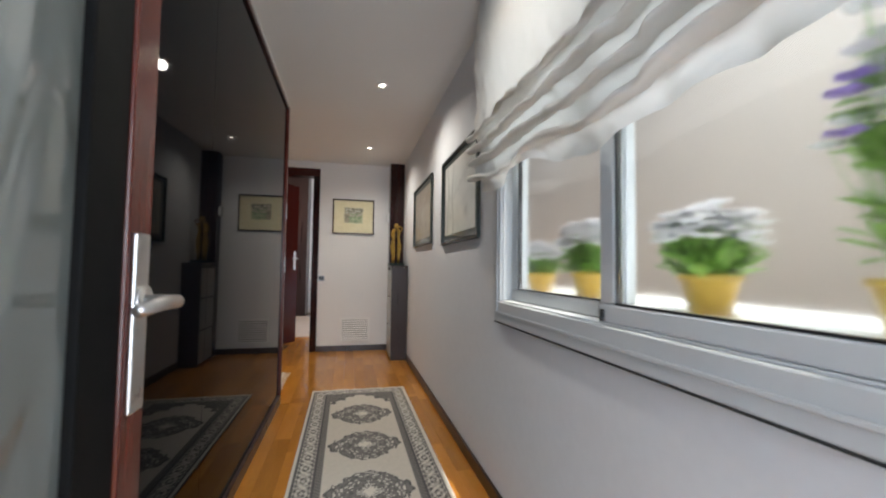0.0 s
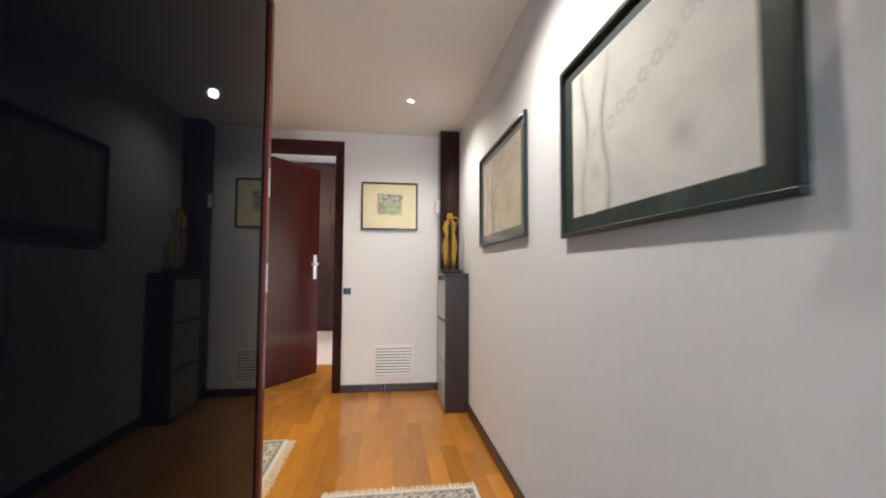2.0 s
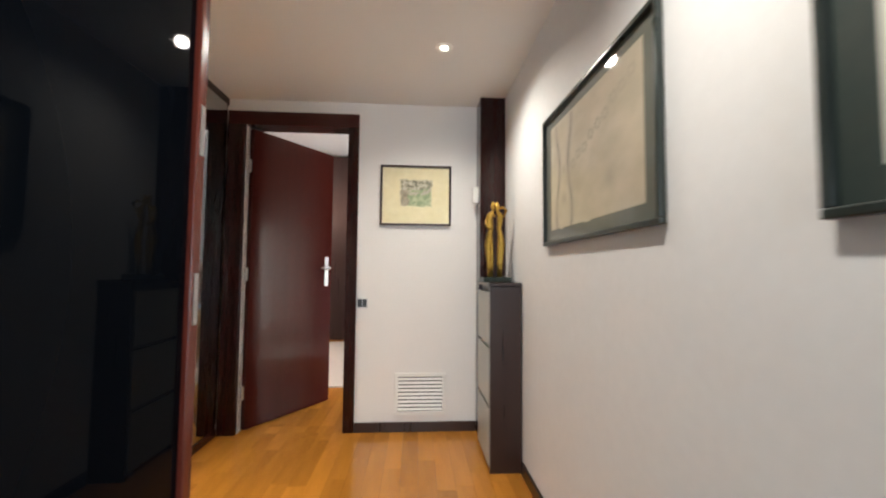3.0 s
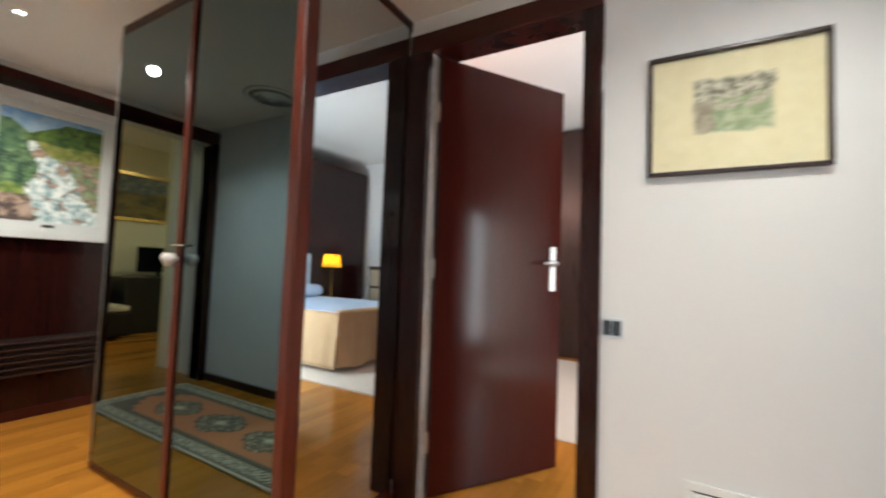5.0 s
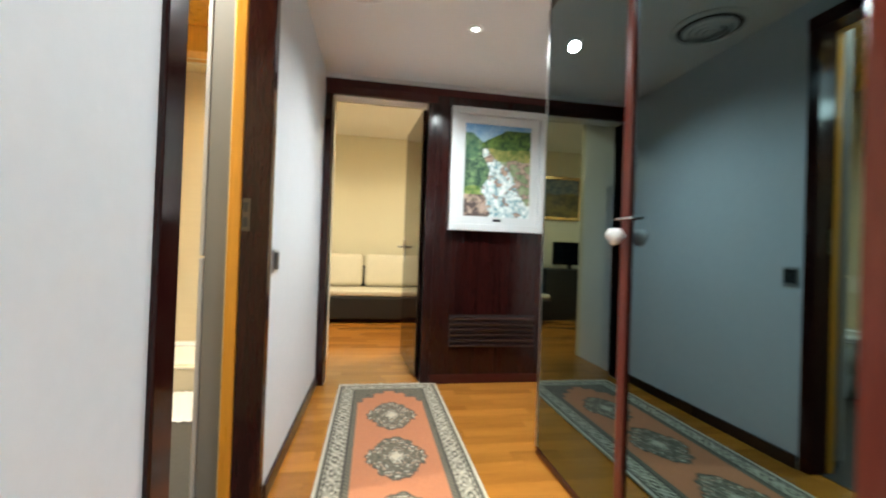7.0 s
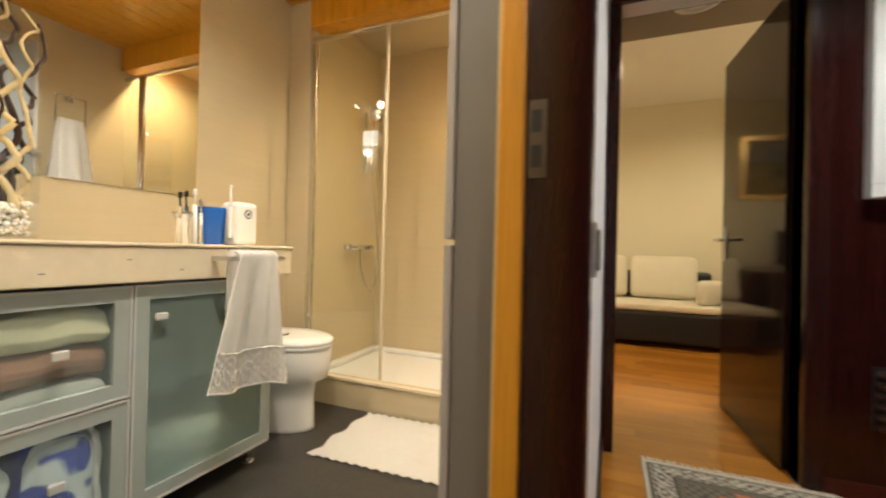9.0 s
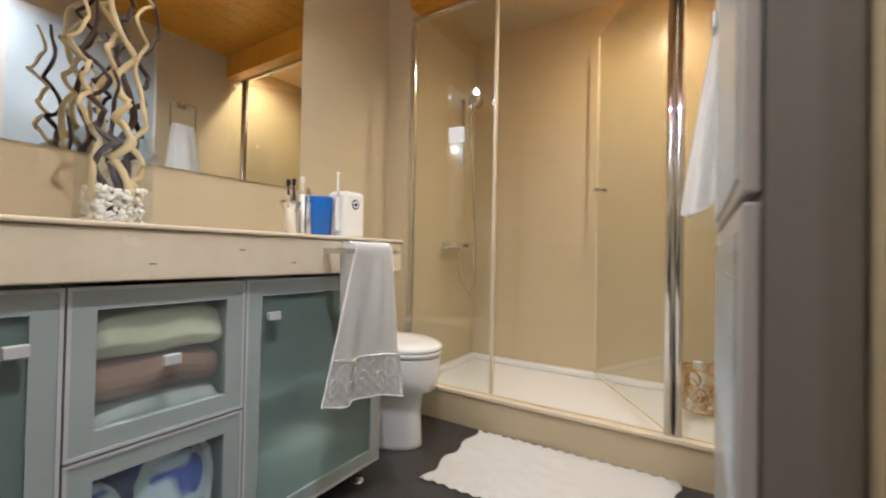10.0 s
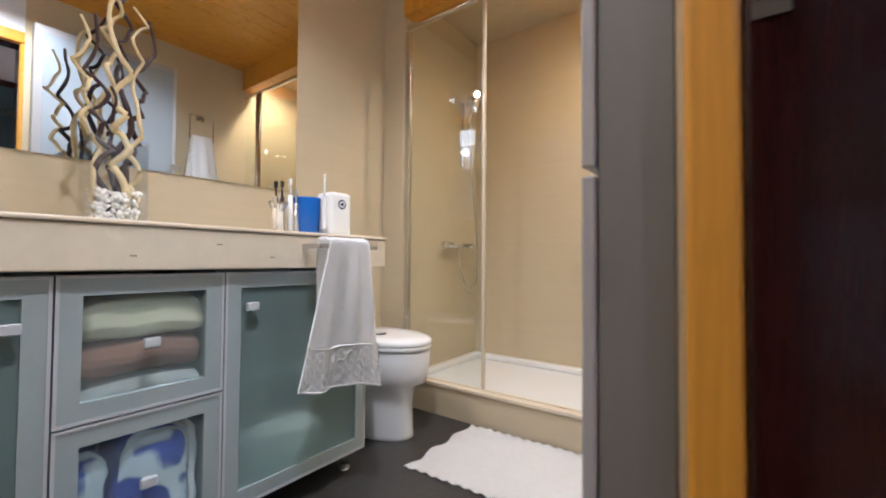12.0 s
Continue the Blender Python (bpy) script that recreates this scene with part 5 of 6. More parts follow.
slab("edge_seal", -0.008, 0.008, 2.018 + o, 2.034 + o, 0.18, 2.18, M_SEAL, scr, 0.002, "cream edge profile")
slab("top_rail", -0.012, 0.012, 1.503 + o, 3.027 + o, 2.181, 2.205, M_CHROME, scr, 0.003)
slab("bottom_rail", -0.01, 0.01, 1.536 + o, 3.027 + o, 0.1755, 0.1795, M_SEAL, scr)
bm = B()
cyl(bm, (0.008, 2.795 + o, 0.176), (0.008, 2.795 + o, 2.18), 0.018)
cyl(bm, (0.008, 2.826 + o, 0.176), (0.008, 2.826 + o, 2.18), 0.016)
part("post", bm, M_CHROME, scr, "thick round chrome post", True)
g = slab("side_pane", -0.003, 0.003, 2.845 + o, 3.027 + o, 0.18, 2.16, M_SHOWERGLASS, scr)
g.visible_shadow = False
bm = box(B(), -0.003, 0.003, -0.745, 0.0, 0.19, 2.16)
door = part("door_pane", bm, M_SHOWERGLASS, scr)
door.visible_shadow = False
door.matrix_basis = pose(-0.012, 2.78 + o, 0, 0, 0, -58)
k = slab("edge_strip", -0.006, 0.006, -0.752, -0.746, 0.19, 2.16, M_SEAL, door)
k = slab("bottom_strip", -0.005, 0.005, -0.745, 0.0, 0.183, 0.19, M_SEAL, door)
bm = B()
cyl(bm, (-0.03, -0.70, 1.25), (0.03, -0.70, 1.25), 0.008)
cyl(bm, (-0.034, -0.70, 1.25), (-0.02, -0.70, 1.25), 0.014)
cyl(bm, (0.02, -0.70, 1.25), (0.034, -0.70, 1.25), 0.014)
part("door_knob", bm, M_CHROME, door, "small chrome knob", True)

mix = thing("shower_mixer", (-3.94, 1.5, 0.925), 0, "chrome shower mixer with hose and hand shower", "shower mixer")
bm = B()
cyl(bm, (-0.12, 0.055, 0), (0.12, 0.055, 0), 0.017)
for x in (-0.075, 0.075):
    cyl(bm, (x, 0.001, 0), (x, 0.055, 0), 0.014)
    cyl(bm, (x, 0.001, 0), (x, 0.008, 0), 0.026)
part("body", bm, M_CHROME, mix, "", True)
for s in (-1, 1):
    bm = B()
    cyl(bm, (s * 0.121, 0.055, 0), (s * 0.165, 0.055, 0), 0.021, 0.018)
    part("tap_knob", bm, M_CHROME, mix, "", True)
bm = B()
hose = [(0.0, 0.06, -0.017), (0.005, 0.065, -0.12), (-0.03, 0.08, -0.25), (-0.10, 0.09, -0.32), (-0.17, 0.09, -0.25), (-0.2, 0.08, 0.0), (-0.17, 0.07, 0.3), (-0.12, 0.07, 0.6), (-0.1, 0.075, 0.78)]
tube(bm, hose, 0.006, 8)
part("hose", bm, M_CHROME, mix, "", True)
bm = B()
cyl(bm, (-0.1, 0.02, 0.55), (-0.1, 0.02, 1.0), 0.009)
cyl(bm, (-0.1, 0.001, 0.56), (-0.1, 0.02, 0.56), 0.009)
cyl(bm, (-0.1, 0.001, 0.99), (-0.1, 0.02, 0.99), 0.009)
part("riser_rail", bm, M_CHROME, mix, "", True)
bm = B()
tube(bm, [(-0.1, 0.075, 0.76), (-0.09, 0.08, 0.86), (-0.06, 0.13, 0.96)], [0.011, 0.012, 0.014], 10)
cyl(bm, (-0.06, 0.12, 0.965), (-0.045, 0.16, 0.935), 0.045, 0.04)
part("hand_shower", bm, M_CHROME, mix, "", True)

bas = thing("wire_basket", (-3.88, 2.91, 0.166), 0, "gold wire bottle basket in the shower corner", "basket")
bm = B()
rb = random.Random(4)
for k in range(44):
    a = rb.uniform(0, 6.28)
    z, r = rb.uniform(0.02, 0.16), rb.uniform(0.018, 0.034)
    tube(bm, [(0.06 * math.cos(a + r * 12 * math.cos(q)), 0.06 * math.sin(a + r * 12 * math.cos(q)), z + r * math.sin(q)) for q in [i * 0.5236 for i in range(13)]], 0.0025, 5)
for z in (0.003, 0.17):
    tube(bm, [(0.06 * math.cos(i * 0.2618), 0.06 * math.sin(i * 0.2618), z) for i in range(25)], 0.003, 6)
part("wire_loops", bm, M_BRASS, bas, "", True)
bas.scale = (1.3, 1.3, 1.15)
bot = thing("shampoo_bottle", (-3.885, 2.89, 0.166), 0, "white plastic bottle standing in the basket", "bottle")
part("bottle_body", lathe(B(), [(0.03, 0.0), (0.032, 0.01), (0.032, 0.16), (0.024, 0.175), (0.012, 0.18)], 24), M_CERAMIC, bot, "", True)
part("cap", lathe(B(), [(0.02, 0.181), (0.02, 0.215), (0.018, 0.22)], 20), M_WHITE, bot)

# bath mat
mt = thing("bath_mat", (-3.18, 2.42, 0.004), 2, "white terry bath mat on the dark floor", "bath mat")


def matf(u, v):
    e = 0.012 * math.sin(u * 23) * (1 if v > 0.5 else -1) * (1 if v < 0.04 or v > 0.96 else 0)
    return ((u - 0.5) * 0.50 + e * 0.5, (v - 0.5) * 0.84 + 0.012 * math.sin(u * 17), 0.010 + 0.004 * noise.noise(Vector((u * 9, v * 14, 2))) + (0.004 * math.sin(v * 110) if u < 0.06 or u > 0.94 else 0))


part("terry", drape(40, 66, matf), M_TOWEL, mt, "", True)

# tall cabinet
tc = thing("tall_cabinet", (-2.533, 3.026, 0), 0, "tall slim taupe cabinet with frosted and ribbed doors", "cabinet")
slab("body", -0.367, 0.365, -0.078, 0.0, 0.03, 2.2, M_GREYSIDE, tc, 0.002)
slab("plinth", -0.36, 0.36, -0.07, 0.0, 0.004, 0.03, M_BLACK, tc)
up = slab("upper_door", -0.369, 0.369, -0.096, -0.080, 0.934, 2.2, M_CABGREY, tc, 0.003)
slab("glass_pane", -0.345, 0.33, -0.0985, -0.0965, 0.955, 2.16, M_SATIN, up, 0, "satin blue-grey glass")
slab("edge_profile", -0.374, -0.356, -0.101, -0.0985, 0.934, 2.2, M_ALU, up, 0.001, "bright aluminium edge profile")
slab("handle", -0.395, -0.34, -0.112, -0.1015, 1.46, 1.50, M_STEEL, up, 0.002, "steel edge grip")
lo = slab("lower_door", -0.369, 0.369, -0.096, -0.080, 0.035, 0.924, M_CABGREY, tc, 0.003)
slab("glass_pane", -0.345, 0.33, -0.0975, -0.0965, 0.055, 0.895, M_SATIN, lo, 0, "satin grey glass")
for i in range(28):
    slab("rib", -0.34, 0.33, -0.0988, -0.0978, 0.56 + i * 0.0115, 0.566 + i * 0.0115, M_SATIN, lo)

ring = thing("towel_ring", (-3.11, 3.03, 1.85), 0, "square chrome towel ring on the bathroom wall", "towel ring")
bm = B()
tube(bm, [(-0.085, -0.04, -0.105), (-0.085, -0.04, 0.075), (0.085, -0.04, 0.075), (0.085, -0.04, -0.105), (-0.085, -0.04, -0.105)], 0.006, 8)
part("ring_bar", bm, M_CHROME, ring)
bm = B()
box(bm, -0.03, 0.03, -0.012, 0.0, 0.045, 0.095, 0.003)
cyl(bm, (0, -0.01, 0.07), (0, -0.042, 0.07), 0.008)
part("mount", bm, M_CHROME, ring)


def ring_towel(u, v):
    """A hanging bunch: u round it, v down it."""
    a = 2 * math.pi * u
    wx, wy = 0.072 + 0.068 * v ** 0.8, 0.022 + 0.060 * v ** 0.7
    f = 1 + (0.05 + 0.16 * v) * math.sin(a * 7 + 1.5 * v) + 0.08 * v * math.sin(a * 3)
    return (-3.11 + wx * f * math.cos(a), 2.985 - 0.045 * v + wy * f * math.sin(a), 1.765 - 0.745 * v + 0.035 * v * math.sin(a * 2 + 0.7))


part_t = thing("bath_towel", (0, 0, 0), 0, "white bath towel hanging in folds from the ring", "towel")
part("cloth", drape(84, 44, ring_towel), M_TOWEL, part_t, "", True)

# counter things
vase = thing("glass_vase", (-2.10, 1.505, 0.916), 0, "square clear glass vase with white pebbles and twisted branches", "vase")
bm = lathe(B(), [(0.1, 0.0), (0.1, 0.27), (0.095, 0.27), (0.095, 0.008), (0.0, 0.008)], 4)
bmesh.ops.rotate(bm, verts=bm.verts[:], cent=(0, 0, 0), matrix=Matrix.Rotation(radians(45), 3, "Z"))
g = part("glass_body", bm, M_VASE, vase)
g.visible_shadow = False
rb = random.Random(9)
bm = B()
for i in range(520):
    m = Matrix.Translation((rb.uniform(-0.056, 0.056), rb.uniform(-0.056, 0.056), 0.018 + 0.092 * rb.random())) @ pose(0, 0, 0, rb.uniform(0, 180), rb.uniform(0, 180), 0) @ Matrix.Diagonal((rb.uniform(0.008, 0.012), rb.uniform(0.007, 0.010), rb.uniform(0.005, 0.008), 1))
    bmesh.ops.create_icosphere(bm, subdivisions=1, radius=1, matrix=m)
part("pebbles", bm, M_PEBBLE, vase, "white river pebbles", True)


def twig(seed, bx, by, tx, ty, h, r, turns, material, label, amp=1.0):
    """A corkscrew willow stem: a lazy spiral with uneven bends and small knuckles."""
    rw = random.Random(seed)
    pts, rad = [], []
    n = 90
    ph = [rw.uniform(0, 6.28) for _ in range(5)]
    for i in range(n):
        k = i / (n - 1)
        w = min(1, k * 4 + 0.1) * amp
        a = turns * 5.4 * (k + 0.07 * math.sin(k * 8 + ph[4])) + ph[0]
        bend = math.sin(a) + 0.55 * math.sin(a * 0.61 + ph[1]) + 0.3 * math.sin(a * 1.83 + ph[2])
        sway = math.cos(a * 0.93 + ph[3]) + 0.5 * math.sin(a * 0.52 + ph[2])
        x = bx + (tx - bx) * 1.25 * k + w * 0.0165 * bend
        y = by + (ty - by) * k + w * 0.012 * sway
        lim = 0.057 if k * h < 0.26 else 9
        pts.append((max(-lim, min(lim, x)), max(-lim, min(lim, y)), 0.02 + h * k + 0.006 * math.sin(2 * a)))
        rad.append(r * (1 - 0.55 * k) * (1 + 0.1 * math.sin(k * 70 + ph[2])))
    part("branch", tube(B(), pts, rad, 10), material, vase, label, True)


PALE, DARK = (M_TWIGPALE, "pale peeled twisted branch"), (M_TWIGDARK, "dark brown twisted branch")
twig(11, -0.02, 0.03, 0.005, 0.02, 0.74, 0.0125, 5.5, *PALE)
twig(12, 0.03, -0.01, 0.015, 0.0, 0.70, 0.0115, 5.0, *PALE)
twig(13, 0.045, 0.02, 0.085, 0.02, 0.60, 0.0085, 5.5, *PALE, 0.9)
twig(14, -0.03, -0.02, -0.075, 0.01, 0.66, 0.010, 6.0, *DARK)
twig(15, 0.0, 0.02, -0.02, -0.02, 0.76, 0.011, 5.2, *DARK)
twig(16, 0.02, 0.03, 0.055, 0.01, 0.62, 0.0095, 5.8, *DARK)
twig(17, -0.045, 0.03, -0.045, 0.03, 0.68, 0.0085, 5.4, *PALE, 0.9)
twig(18, -0.05, -0.04, 0.01, 0.045, 0.40, 0.009, 3.6, *DARK)

cup = thing("water_tank", (-2.690, 1.66, 0.916), 0, "blue plastic tumbler on the counter", "tumbler")
part("tumbler", lathe(B(), [(0.044, 0.0), (0.047, 0.004), (0.053, 0.15), (0.0535, 0.155), (0.05, 0.155), (0.044, 0.01), (0.0, 0.01)], 32), M_BLUE, cup, "", True)
flo = thing("water_flosser", (-2.79, 1.70, 0.916), 0, "white electric water flosser with a round blue dial", "appliance")
slab("case", -0.058, 0.05, -0.05, 0.05, 0.0, 0.185, M_WHITE, flo, 0.016)
slab("nozzle_handle", 0.053, 0.072, 0.01, 0.03, 0.03, 0.16, M_WHITE, flo, 0.007)
bm = B()
cyl(bm, (0.06, 0.02, 0.16), (0.06, 0.02, 0.25), 0.006, 0.003)
cyl(bm, (0.06, 0.02, 0.243), (0.06, 0.02, 0.253), 0.006)
part("nozzle", bm, M_WHITE, flo, "", True)
for r, y, mm in ((0.020, 0.0505, M_NAVY), (0.014, 0.0515, M_WHITE), (0.008, 0.0525, M_NAVY)):
    bm = B()
    cyl(bm, (-0.005, y - 0.002, 0.135), (-0.005, y, 0.135), r)
    part("dial", bm, mm, flo)
brush = thing("toothbrush_holder", (-2.565, 1.66, 0.916), 0, "steel tap and toothbrushes standing by the mirror", "toothbrush holder")
part("cup_body", lathe(B(), [(0.022, 0.0), (0.022, 0.09), (0.035, 0.115), (0.036, 0.125), (0.02, 0.12), (0.0, 0.1)], 24), M_CHROME, brush, "", True)
for dx, dy, h, mm in ((-0.05, 0.0, 0.21, M_WHITE), (-0.028, -0.02, 0.2, M_BLACK), (0.01, 0.0, 0.19, M_BLACK), (-0.07, 0.01, 0.17, M_STEEL), (0.03, 0.025, 0.13, M_SEAL)):
    bm = B()
    cyl(bm, (dx, dy, 0.0), (dx, dy, h * 0.75), 0.011, 0.008, 14)
    cyl(bm, (dx, dy, h * 0.75), (dx + 0.003, dy, h), 0.004, 0.003, 10)
    box(bm, dx - 0.004, dx + 0.008, dy - 0.004, dy + 0.006, h - 0.012, h + 0.012, 0.001)
    part("toothbrush", bm, mm, brush, "", True)
sp = thing("spotlight_bar", (-2.46, 1.341, 2.16), 0, "chrome two-headed spotlight bar above the mirror, lit", "spotlight")
slab("mount", -0.03, 0.03, 0.0, 0.012, -0.03, 0.03, M_CHROME, sp, 0.003)
bm = B()
cyl(bm, (0, 0.012, 0), (0, 0.06, 0.01), 0.007)
cyl(bm, (-0.2, 0.06, 0.0), (0.2, 0.06, 0.03), 0.007)
part("bar", bm, M_CHROME, sp, "", True)
for at in MIRROR_LAMPS:
    x, y, z = at[0] + 2.46, at[1] - 1.341, at[2] - 2.16
    bm = B()
    cyl(bm, (x, 0.06, 0.012), (x, y - 0.012, z + 0.012), 0.006)
    cyl(bm, (x + 0.02, y - 0.022, z + 0.018), (x, y + 0.012, z - 0.004), 0.014, 0.026)
    hd = part("head", bm, M_CHROME, sp, "", True)
    bm = B()
    bmesh.ops.create_uvsphere(bm, u_segments=16, v_segments=10, radius=0.019, matrix=Matrix.Translation((x - 0.002, y + 0.014, z - 0.005)))
    part("bulb", bm, M_LAMP, hd, "", True)
wl = thing("wall_lamp", (-1.271, 2.17, 2.24), 0, "small lit opal glass wall lamp on the tiled wall", "wall lamp")
slab("shade", -0.075, -0.012, -0.09, 0.09, -0.085, 0.085, M_OPAL, wl, 0.008)
wp = thing("wall_panel", (-1.271, 2.17, 1.6), 0, "narrow pale lacquered panel under the wall lamp", "wall panel")
slab("board", -0.03, 0.0, -0.09, 0.09, -0.55, 0.53, M_WHITE, wp, 0.004)
slab("back_plate", -0.0115, 0.0, -0.05, 0.05, -0.05, 0.05, M_CHROME, wl, 0.002)
for x, y, watts in BATH_LAMPS + [(-3.64, 2.72, 0)]:
    downlight(x, y, 2.42, "bathroom spotlights")

# ---- bedroom seen through the doorway and in the side mirror ----
bed = thing("double_bed", (1.67, 7.12, 0), 0, "double bed with blue-white sheet and peach bedspread", "bed")
bed.scale = (1.0, 1.0, 1.06)
slab("base", -1.02, 1.05, -0.72, 0.72, 0.06, 0.34, M_WENGE, bed, 0.01)
slab("mattress", -1.03, 1.05, -0.73, 0.73, 0.341, 0.56, M_SHEET, bed, 0.04)
slab("headboard", 1.052, 1.078, -0.8, 0.8, 0.02, 1.15, M_SHEET, bed, 0.02)


def spread(u, v):
    """v down the foot end, u round the foot."""
    s = (u - 0.5) * 2
    x0 = -1.06
    y = 0.76 * s
    k = v
    if k < 0.35:
        return (x0 + 0.10 * (1 - k / 0.35), y, 0.575 - 0.012 * (k / 0.35) ** 4)
    f = (k - 0.35) / 0.65
    fold = noise.noise(Vector((u * 9, 0.3 * f, 2.0))) + 0.4 * noise.noise(Vector((u * 23, 0.2 * f, 7.0)))
    return (x0 - 0.045 * fold * f - 0.035 * f, y * (1 + 0.03 * f), 0.563 - 0.50 * f + 0.012 * math.sin(u * 25) * f * f)


part("bedspread", drape(90, 40, spread), M_SPREAD, bed, "peach bedspread hanging in loose folds", True)


def skirt(side):
    def f(u, v):
        return (-1.07 + 0.62 * u, side * (0.765 + 0.03 * noise.noise(Vector((u * 6, 0.3 * v, 4.0))) * v + 0.03 * v), 0.565 - 0.50 * v)
    return f


for s in (-1, 1):
    part("bedspread_side", drape(40, 14, skirt(s)), M_SPREAD, bed, "", True)
    side = drape(60, 14, lambda u, v, s=s: (-0.43 + 1.47 * u, s * (0.745 + 0.012 * math.sin(u * 50) * v), 0.55 - 0.45 * v))
    part("sheet_side", side, M_SHEET, bed, "", True)
for y in (-0.36, 0.36):
    bm = box(B(), 0.62, 1.03, y - 0.32, y + 0.32, 0.56, 0.72, 0.06)
    p = part("pillow", bm, M_SHEET, bed, "", True)
pan = struct("headboard_panelling", [(2.765, 2.83, 5.9, 9.2, 0, 2.72)], M_MAHOG, "dark mahogany wall panelling behind the bed", "wall panel", 0.004)
cpt = thing("bedroom_carpet", (0.9, 7.3, 0), 0, "large off-white carpet under the bed", "rug")
slab("weave", -2.3, 1.8, -1.2, 1.2, 0.001, 0.014, M_CARPET, cpt, 0.004)
ns = thing("nightstand", (2.48, 8.12, 0), 0, "dark wooden nightstand beside the bed", "nightstand")
slab("case", -0.2, 0.2, -0.2, 0.2, 0.04, 0.5, M_WENGE, ns, 0.004)
slab("drawer_front", -0.216, -0.201, -0.19, 0.19, 0.28, 0.48, M_WENGE, ns, 0.003)
lampb = thing("table_lamp", (2.48, 8.12, 0.501), 0, "bedside lamp with a glowing yellow shade", "lamp")
part("stem", lathe(B(), [(0.07, 0.0), (0.07, 0.015), (0.015, 0.03), (0.012, 0.5), (0.0, 0.5)], 24), M_BRASS, lampb, "", True)
part("shade", lathe(B(), [(0.145, 0.52), (0.12, 0.72), (0.117, 0.72), (0.142, 0.52), (0.145, 0.52)], 32), M_SHADE, lampb, "", True)
dr = thing("dresser", (2.15, 9.14, 0), 0, "dark wooden chest with pale drawer fronts", "dresser")
slab("case", -0.32, 0.32, -0.13, 0.15, 0.0, 1.03, M_WENGE, dr, 0.004)
slab("top", -0.34, 0.34, -0.15, 0.155, 1.031, 1.06, M_WENGE, dr, 0.004)
for i in range(3):
    slab("drawer_front", -0.29, 0.29, -0.146, -0.131, 0.08 + i * 0.32, 0.36 + i * 0.32, M_PALEWOOD, dr, 0.003)
fv = thing("flower_vase", (2.0, 9.12, 1.06), 0, "small vase with dried pink flowers on the chest", "vase")
part("vase_body", lathe(B(), [(0.03, 0.0), (0.05, 0.05), (0.03, 0.1), (0.035, 0.12)], 20), M_CERAMIC, fv, "", True)
rb = random.Random(12)
bm = B()
for i in range(70):
    a, r = rb.uniform(0, 6.28), 0.16 * math.sqrt(rb.random())
    p = Vector((r * math.cos(a), r * math.sin(a) * 0.6, 0.17 + rb.uniform(0, 0.16)))
    bmesh.ops.create_icosphere(bm, subdivisions=1, radius=rb.uniform(0.012, 0.025), matrix=Matrix.Translation(p))
    tube(bm, [(0, 0, 0.1), p], 0.002, 4)
part("blooms", bm, M_DRIED, fv)
wb = thing("bedroom_wardrobe", (-1.4, 9.0, 0), 0, "tall dark wardrobe on the bedroom wall", "wardrobe")
slab("case", -0.75, 0.75, -0.26, 0.295, 0.0, 2.9, M_WENGE, wb, 0.004)
for x in (-0.375, 0.375):
    d = slab("door", x - 0.37, x + 0.37, -0.28, -0.261, 0.05, 2.87, M_WENGE, wb, 0.003)
    slab("handle", x - 0.33 if x > 0 else x + 0.31, x - 0.31 if x > 0 else x + 0.33, -0.3, -0.281, 1.1, 1.3, M_STEEL, d, 0.003)

# ---- living room seen through the far doorway ----
sofa = thing("sofa", (-6.55, 3.5, 0), 0, "dark leather sofa with cream cushions", "sofa")
slab("base", -0.48, 0.5, -0.82, 0.78, 0.05, 0.36, M_LEATHER, sofa, 0.03)
slab("backrest", -0.53, -0.35, -0.82, 0.78, 0.361, 0.74, M_LEATHER, sofa, 0.04)
slab("armrest", -0.45, 0.5, 0.781, 0.96, 0.05, 0.56, M_LEATHER, sofa, 0.04)
slab("seat_cover", -0.34, 0.49, -0.8, 0.77, 0.361, 0.43, M_CUSHION, sofa, 0.02)
for y in (-0.44, 0.27):
    c = thing("cushion", (-6.72, 3.5 + y, 0.431), 0, "square cream sofa cushion", "cushion", "sofa cushions")
    bm = box(B(), -0.08, 0.08, -0.34, 0.34, 0.0, 0.48, 0.06)
    p = part("cover", bm, M_CUSHION, c, "", True)
    p.matrix_basis = pose(0, 0, 0.01, 0, -12, 0)
c = thing("cushion", (-6.3, 4.17, 0.431), 30, "small cream cushion leaning on the armrest", "cushion")
p = part("cover", box(B(), -0.06, 0.06, -0.17, 0.17, 0.0, 0.25, 0.05), M_CUSHION, c, "", True)
tvs = thing("television_stand", (-6.75, 2.1, 0), 0, "black television stand against the cream wall", "stand")
slab("case", -0.3, 0.3, -0.5, 0.5, 0.0, 0.78, M_BLACK, tvs, 0.005)
tv = thing("television", (-6.7, 2.1, 0.781), 0, "small black television on the stand", "television")
slab("foot", -0.08, 0.08, -0.12, 0.12, 0.0, 0.012, M_BLACK, tv, 0.003)
slab("neck", -0.015, 0.015, -0.03, 0.03, 0.013, 0.07, M_BLACK, tv)
slab("screen", -0.02, 0.02, -0.29, 0.29, 0.071, 0.44, M_BLACKGLASS, tv, 0.004)
framed("landscape_painting", (-7.098, 2.16, 1.98), 90, 0.86, 0.74, 0.05, 0.03, M_BRASS, dark_land, M_OIL, "dark landscape painting in a gilt frame", 0, None, 60, 50)

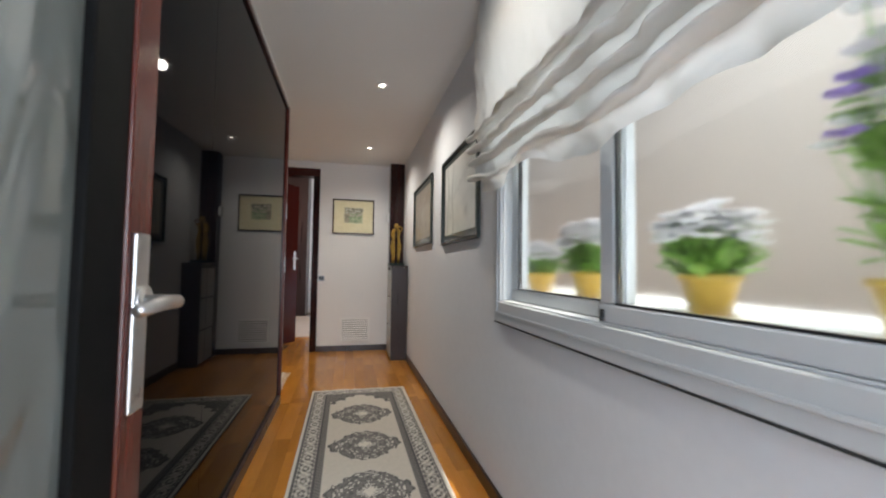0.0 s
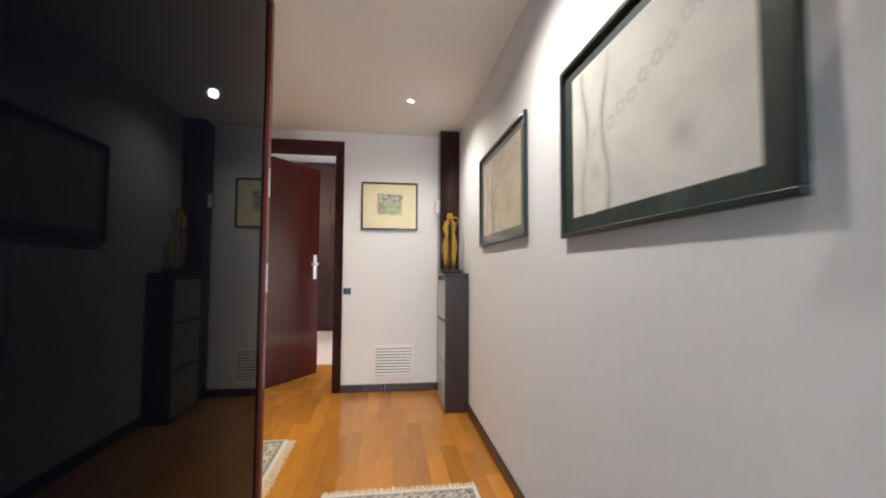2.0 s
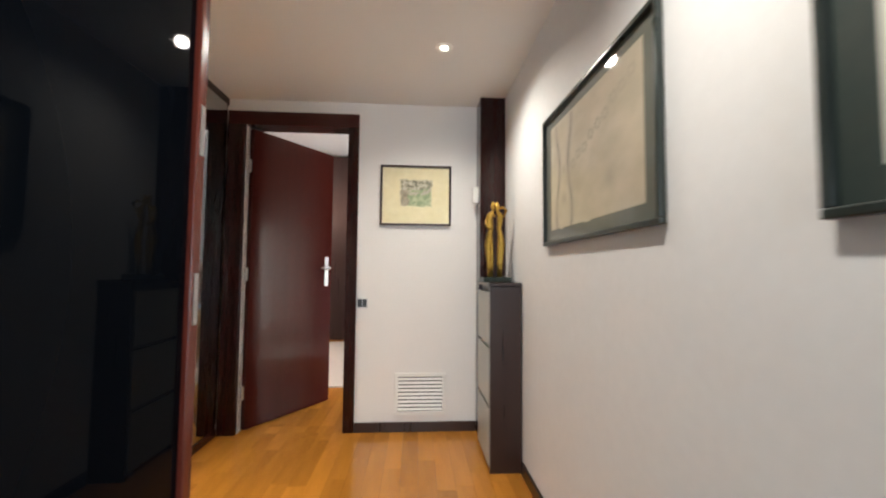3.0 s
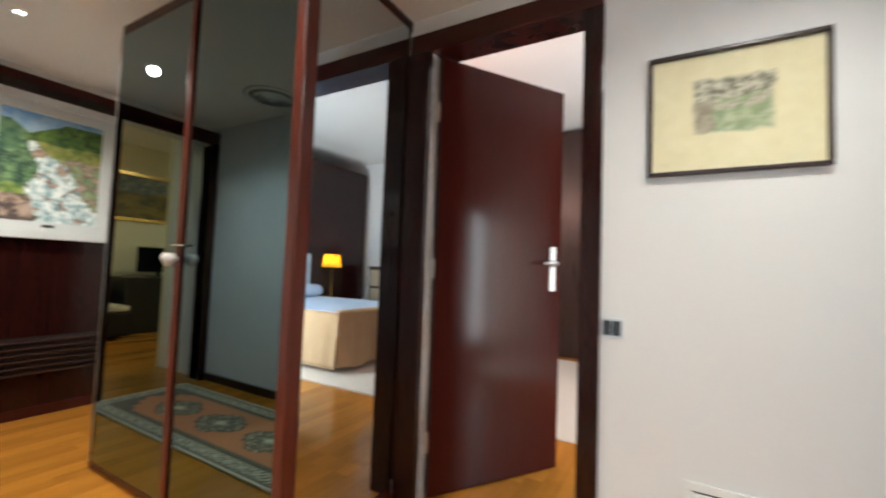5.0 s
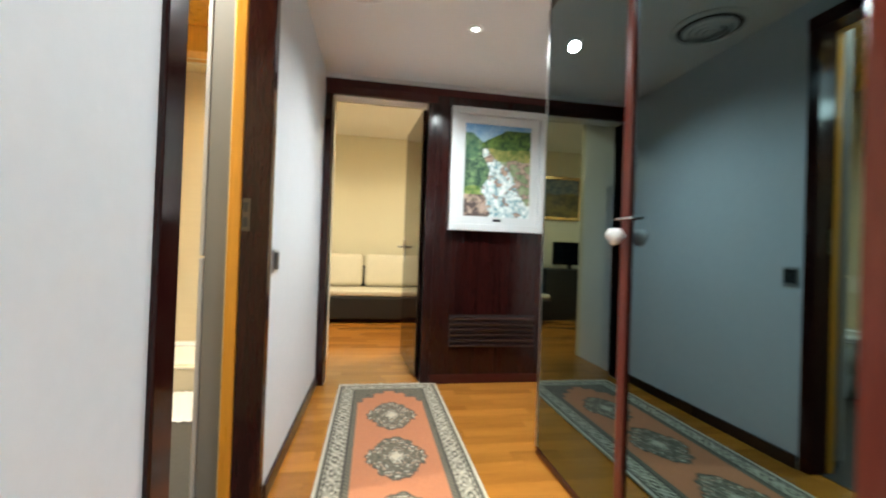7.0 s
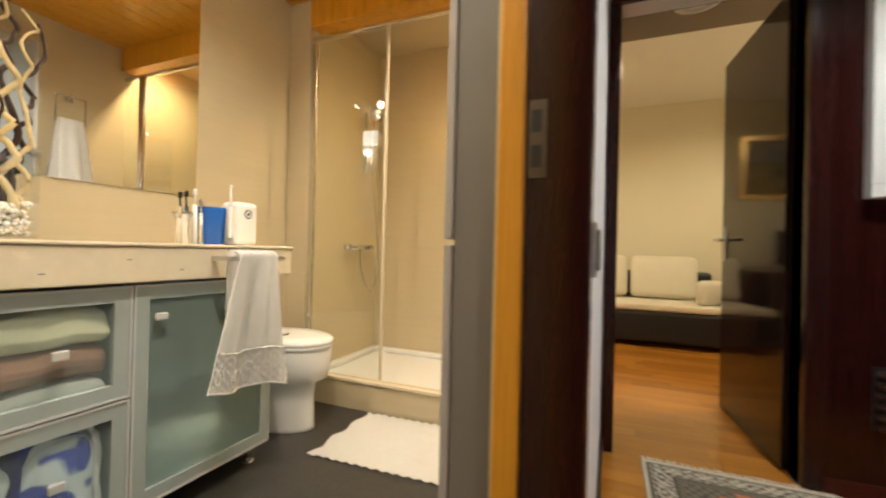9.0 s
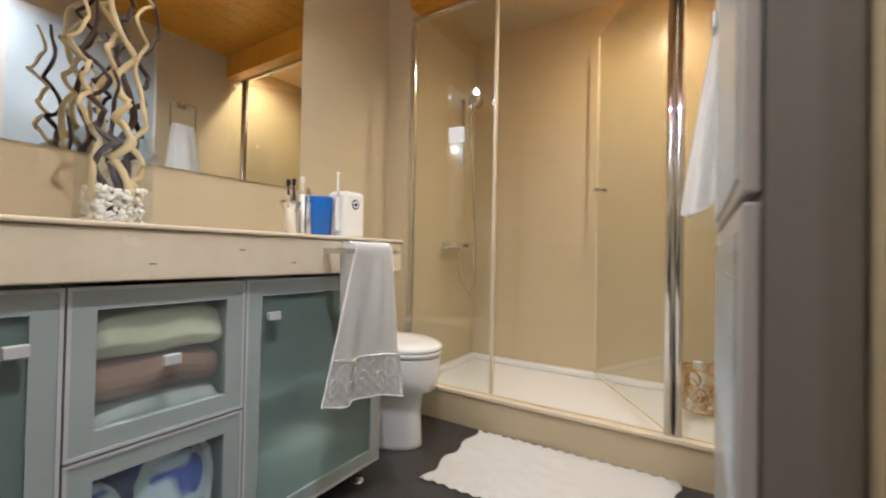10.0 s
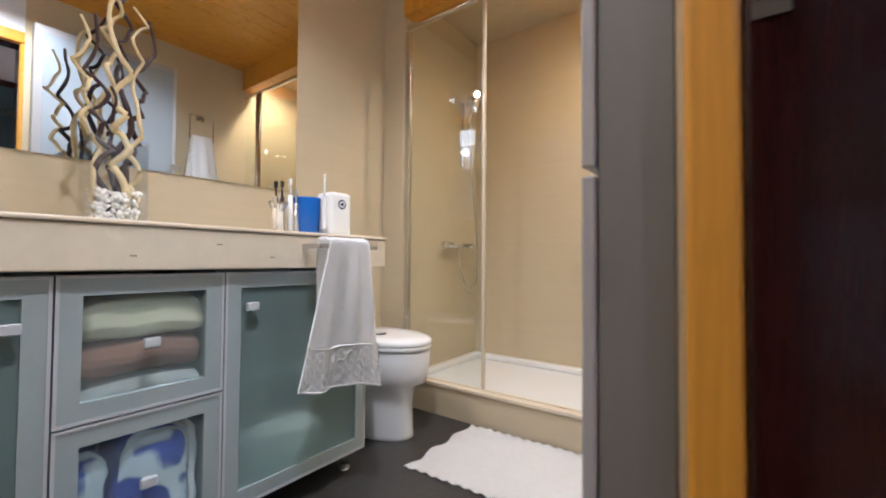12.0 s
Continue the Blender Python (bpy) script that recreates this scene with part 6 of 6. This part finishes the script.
# made-up fittings for the added living room lamps
for x, y in LIVING_FILLS:
    downlight(x, y, 2.78, "living room spotlights")
rl = thing("ceiling_vent", (-4.2, 3.65, 2.4), 0, "round white ceiling diffuser by the living room door", "vent")
part("collar", lathe(B(), [(0.13, 0.0), (0.13, -0.008), (0.11, -0.016), (0.095, -0.012), (0.095, 0.0)], 40), M_WHITE, rl, "", True)
part("core", lathe(B(), [(0.0, -0.02), (0.06, -0.018), (0.07, -0.01), (0.0, -0.006)], 30), M_WHITE, rl, "", True)

# ---- parquet strips ----
FLOOR = tagged(new("floor", mesh_of("floor", box(B(), -7.15, 4.05, -1.4, 9.35, -0.0118, -0.006), M_WENGE)), "oiled honey-coloured strip parquet", "floor", "", "structure")
PW, PL = 0.0905, 0.56


def strip_mesh(w, l):
    bm = box(B(), -w / 2, w / 2, -l / 2, l / 2, -0.0055, 0.0)
    return mesh_of("plank", bm, M_PARQ)


full = strip_mesh(PW - 0.0007, PL - 0.0007)
rest = B()
rp = random.Random(21)
near = 0


def lay(x0, x1, y0, y1, along_y, parts):
    global near
    w0, w1, l0, l1 = (x0, x1, y0, y1) if along_y else (y0, y1, x0, x1)
    n = max(1, round((w1 - w0) / PW))
    w = (w1 - w0) / n
    for i in range(n):
        c = w0 + (i + 0.5) * w
        p = l0 - rp.uniform(0, PL)
        while p < l1:
            a, b = max(p, l0), min(p + PL, l1)
            p += PL
            if b - a < 0.02:
                continue
            m = (a + b) / 2
            at = (c, m) if along_y else (m, c)
            if parts and near < 300:
                ob = new("plank", full)
                ob.parent = FLOOR
                ob.matrix_basis = pose(at[0], at[1], rp.uniform(-0.0002, 0.0002), 0, 0, 0 if along_y else 90) @ Matrix.Diagonal((w / PW, (b - a) / PL, 1, 1))
                near += 1
            else:
                hw, hl = w / 2 - 0.0004, (b - a) / 2 - 0.0004
                if along_y:
                    box(rest, at[0] - hw, at[0] + hw, at[1] - hl, at[1] + hl, -0.0055, rp.uniform(-0.0003, 0))
                else:
                    box(rest, at[0] - hl, at[0] + hl, at[1] - hw, at[1] + hw, -0.0055, rp.uniform(-0.0003, 0))


lay(BX - 0.012, WX, 3.18, EY, True, True)
lay(BX - 0.012, WX, 1.2, 3.18, True, True)
lay(FX, BX - 0.012, HY, EY, True, True)
lay(BX - 0.012, WX, -1.4, 1.2, True, False)
lay(-2.17, -1.335, 3.1, HY, True, False)
lay(-0.93, -0.24, EY, EY + 0.12, True, False)
lay(FX - 0.12, FX, 3.236, 3.93, True, False)
lay(-2.2, 1.2, EY + 0.12, 9.3, True, False)
lay(-7.1, FX - 0.12, 1.2, 5.2, True, False)
tagged(part("plank_field", rest, M_PARQ_REST, FLOOR), "", "", "", "stuff")
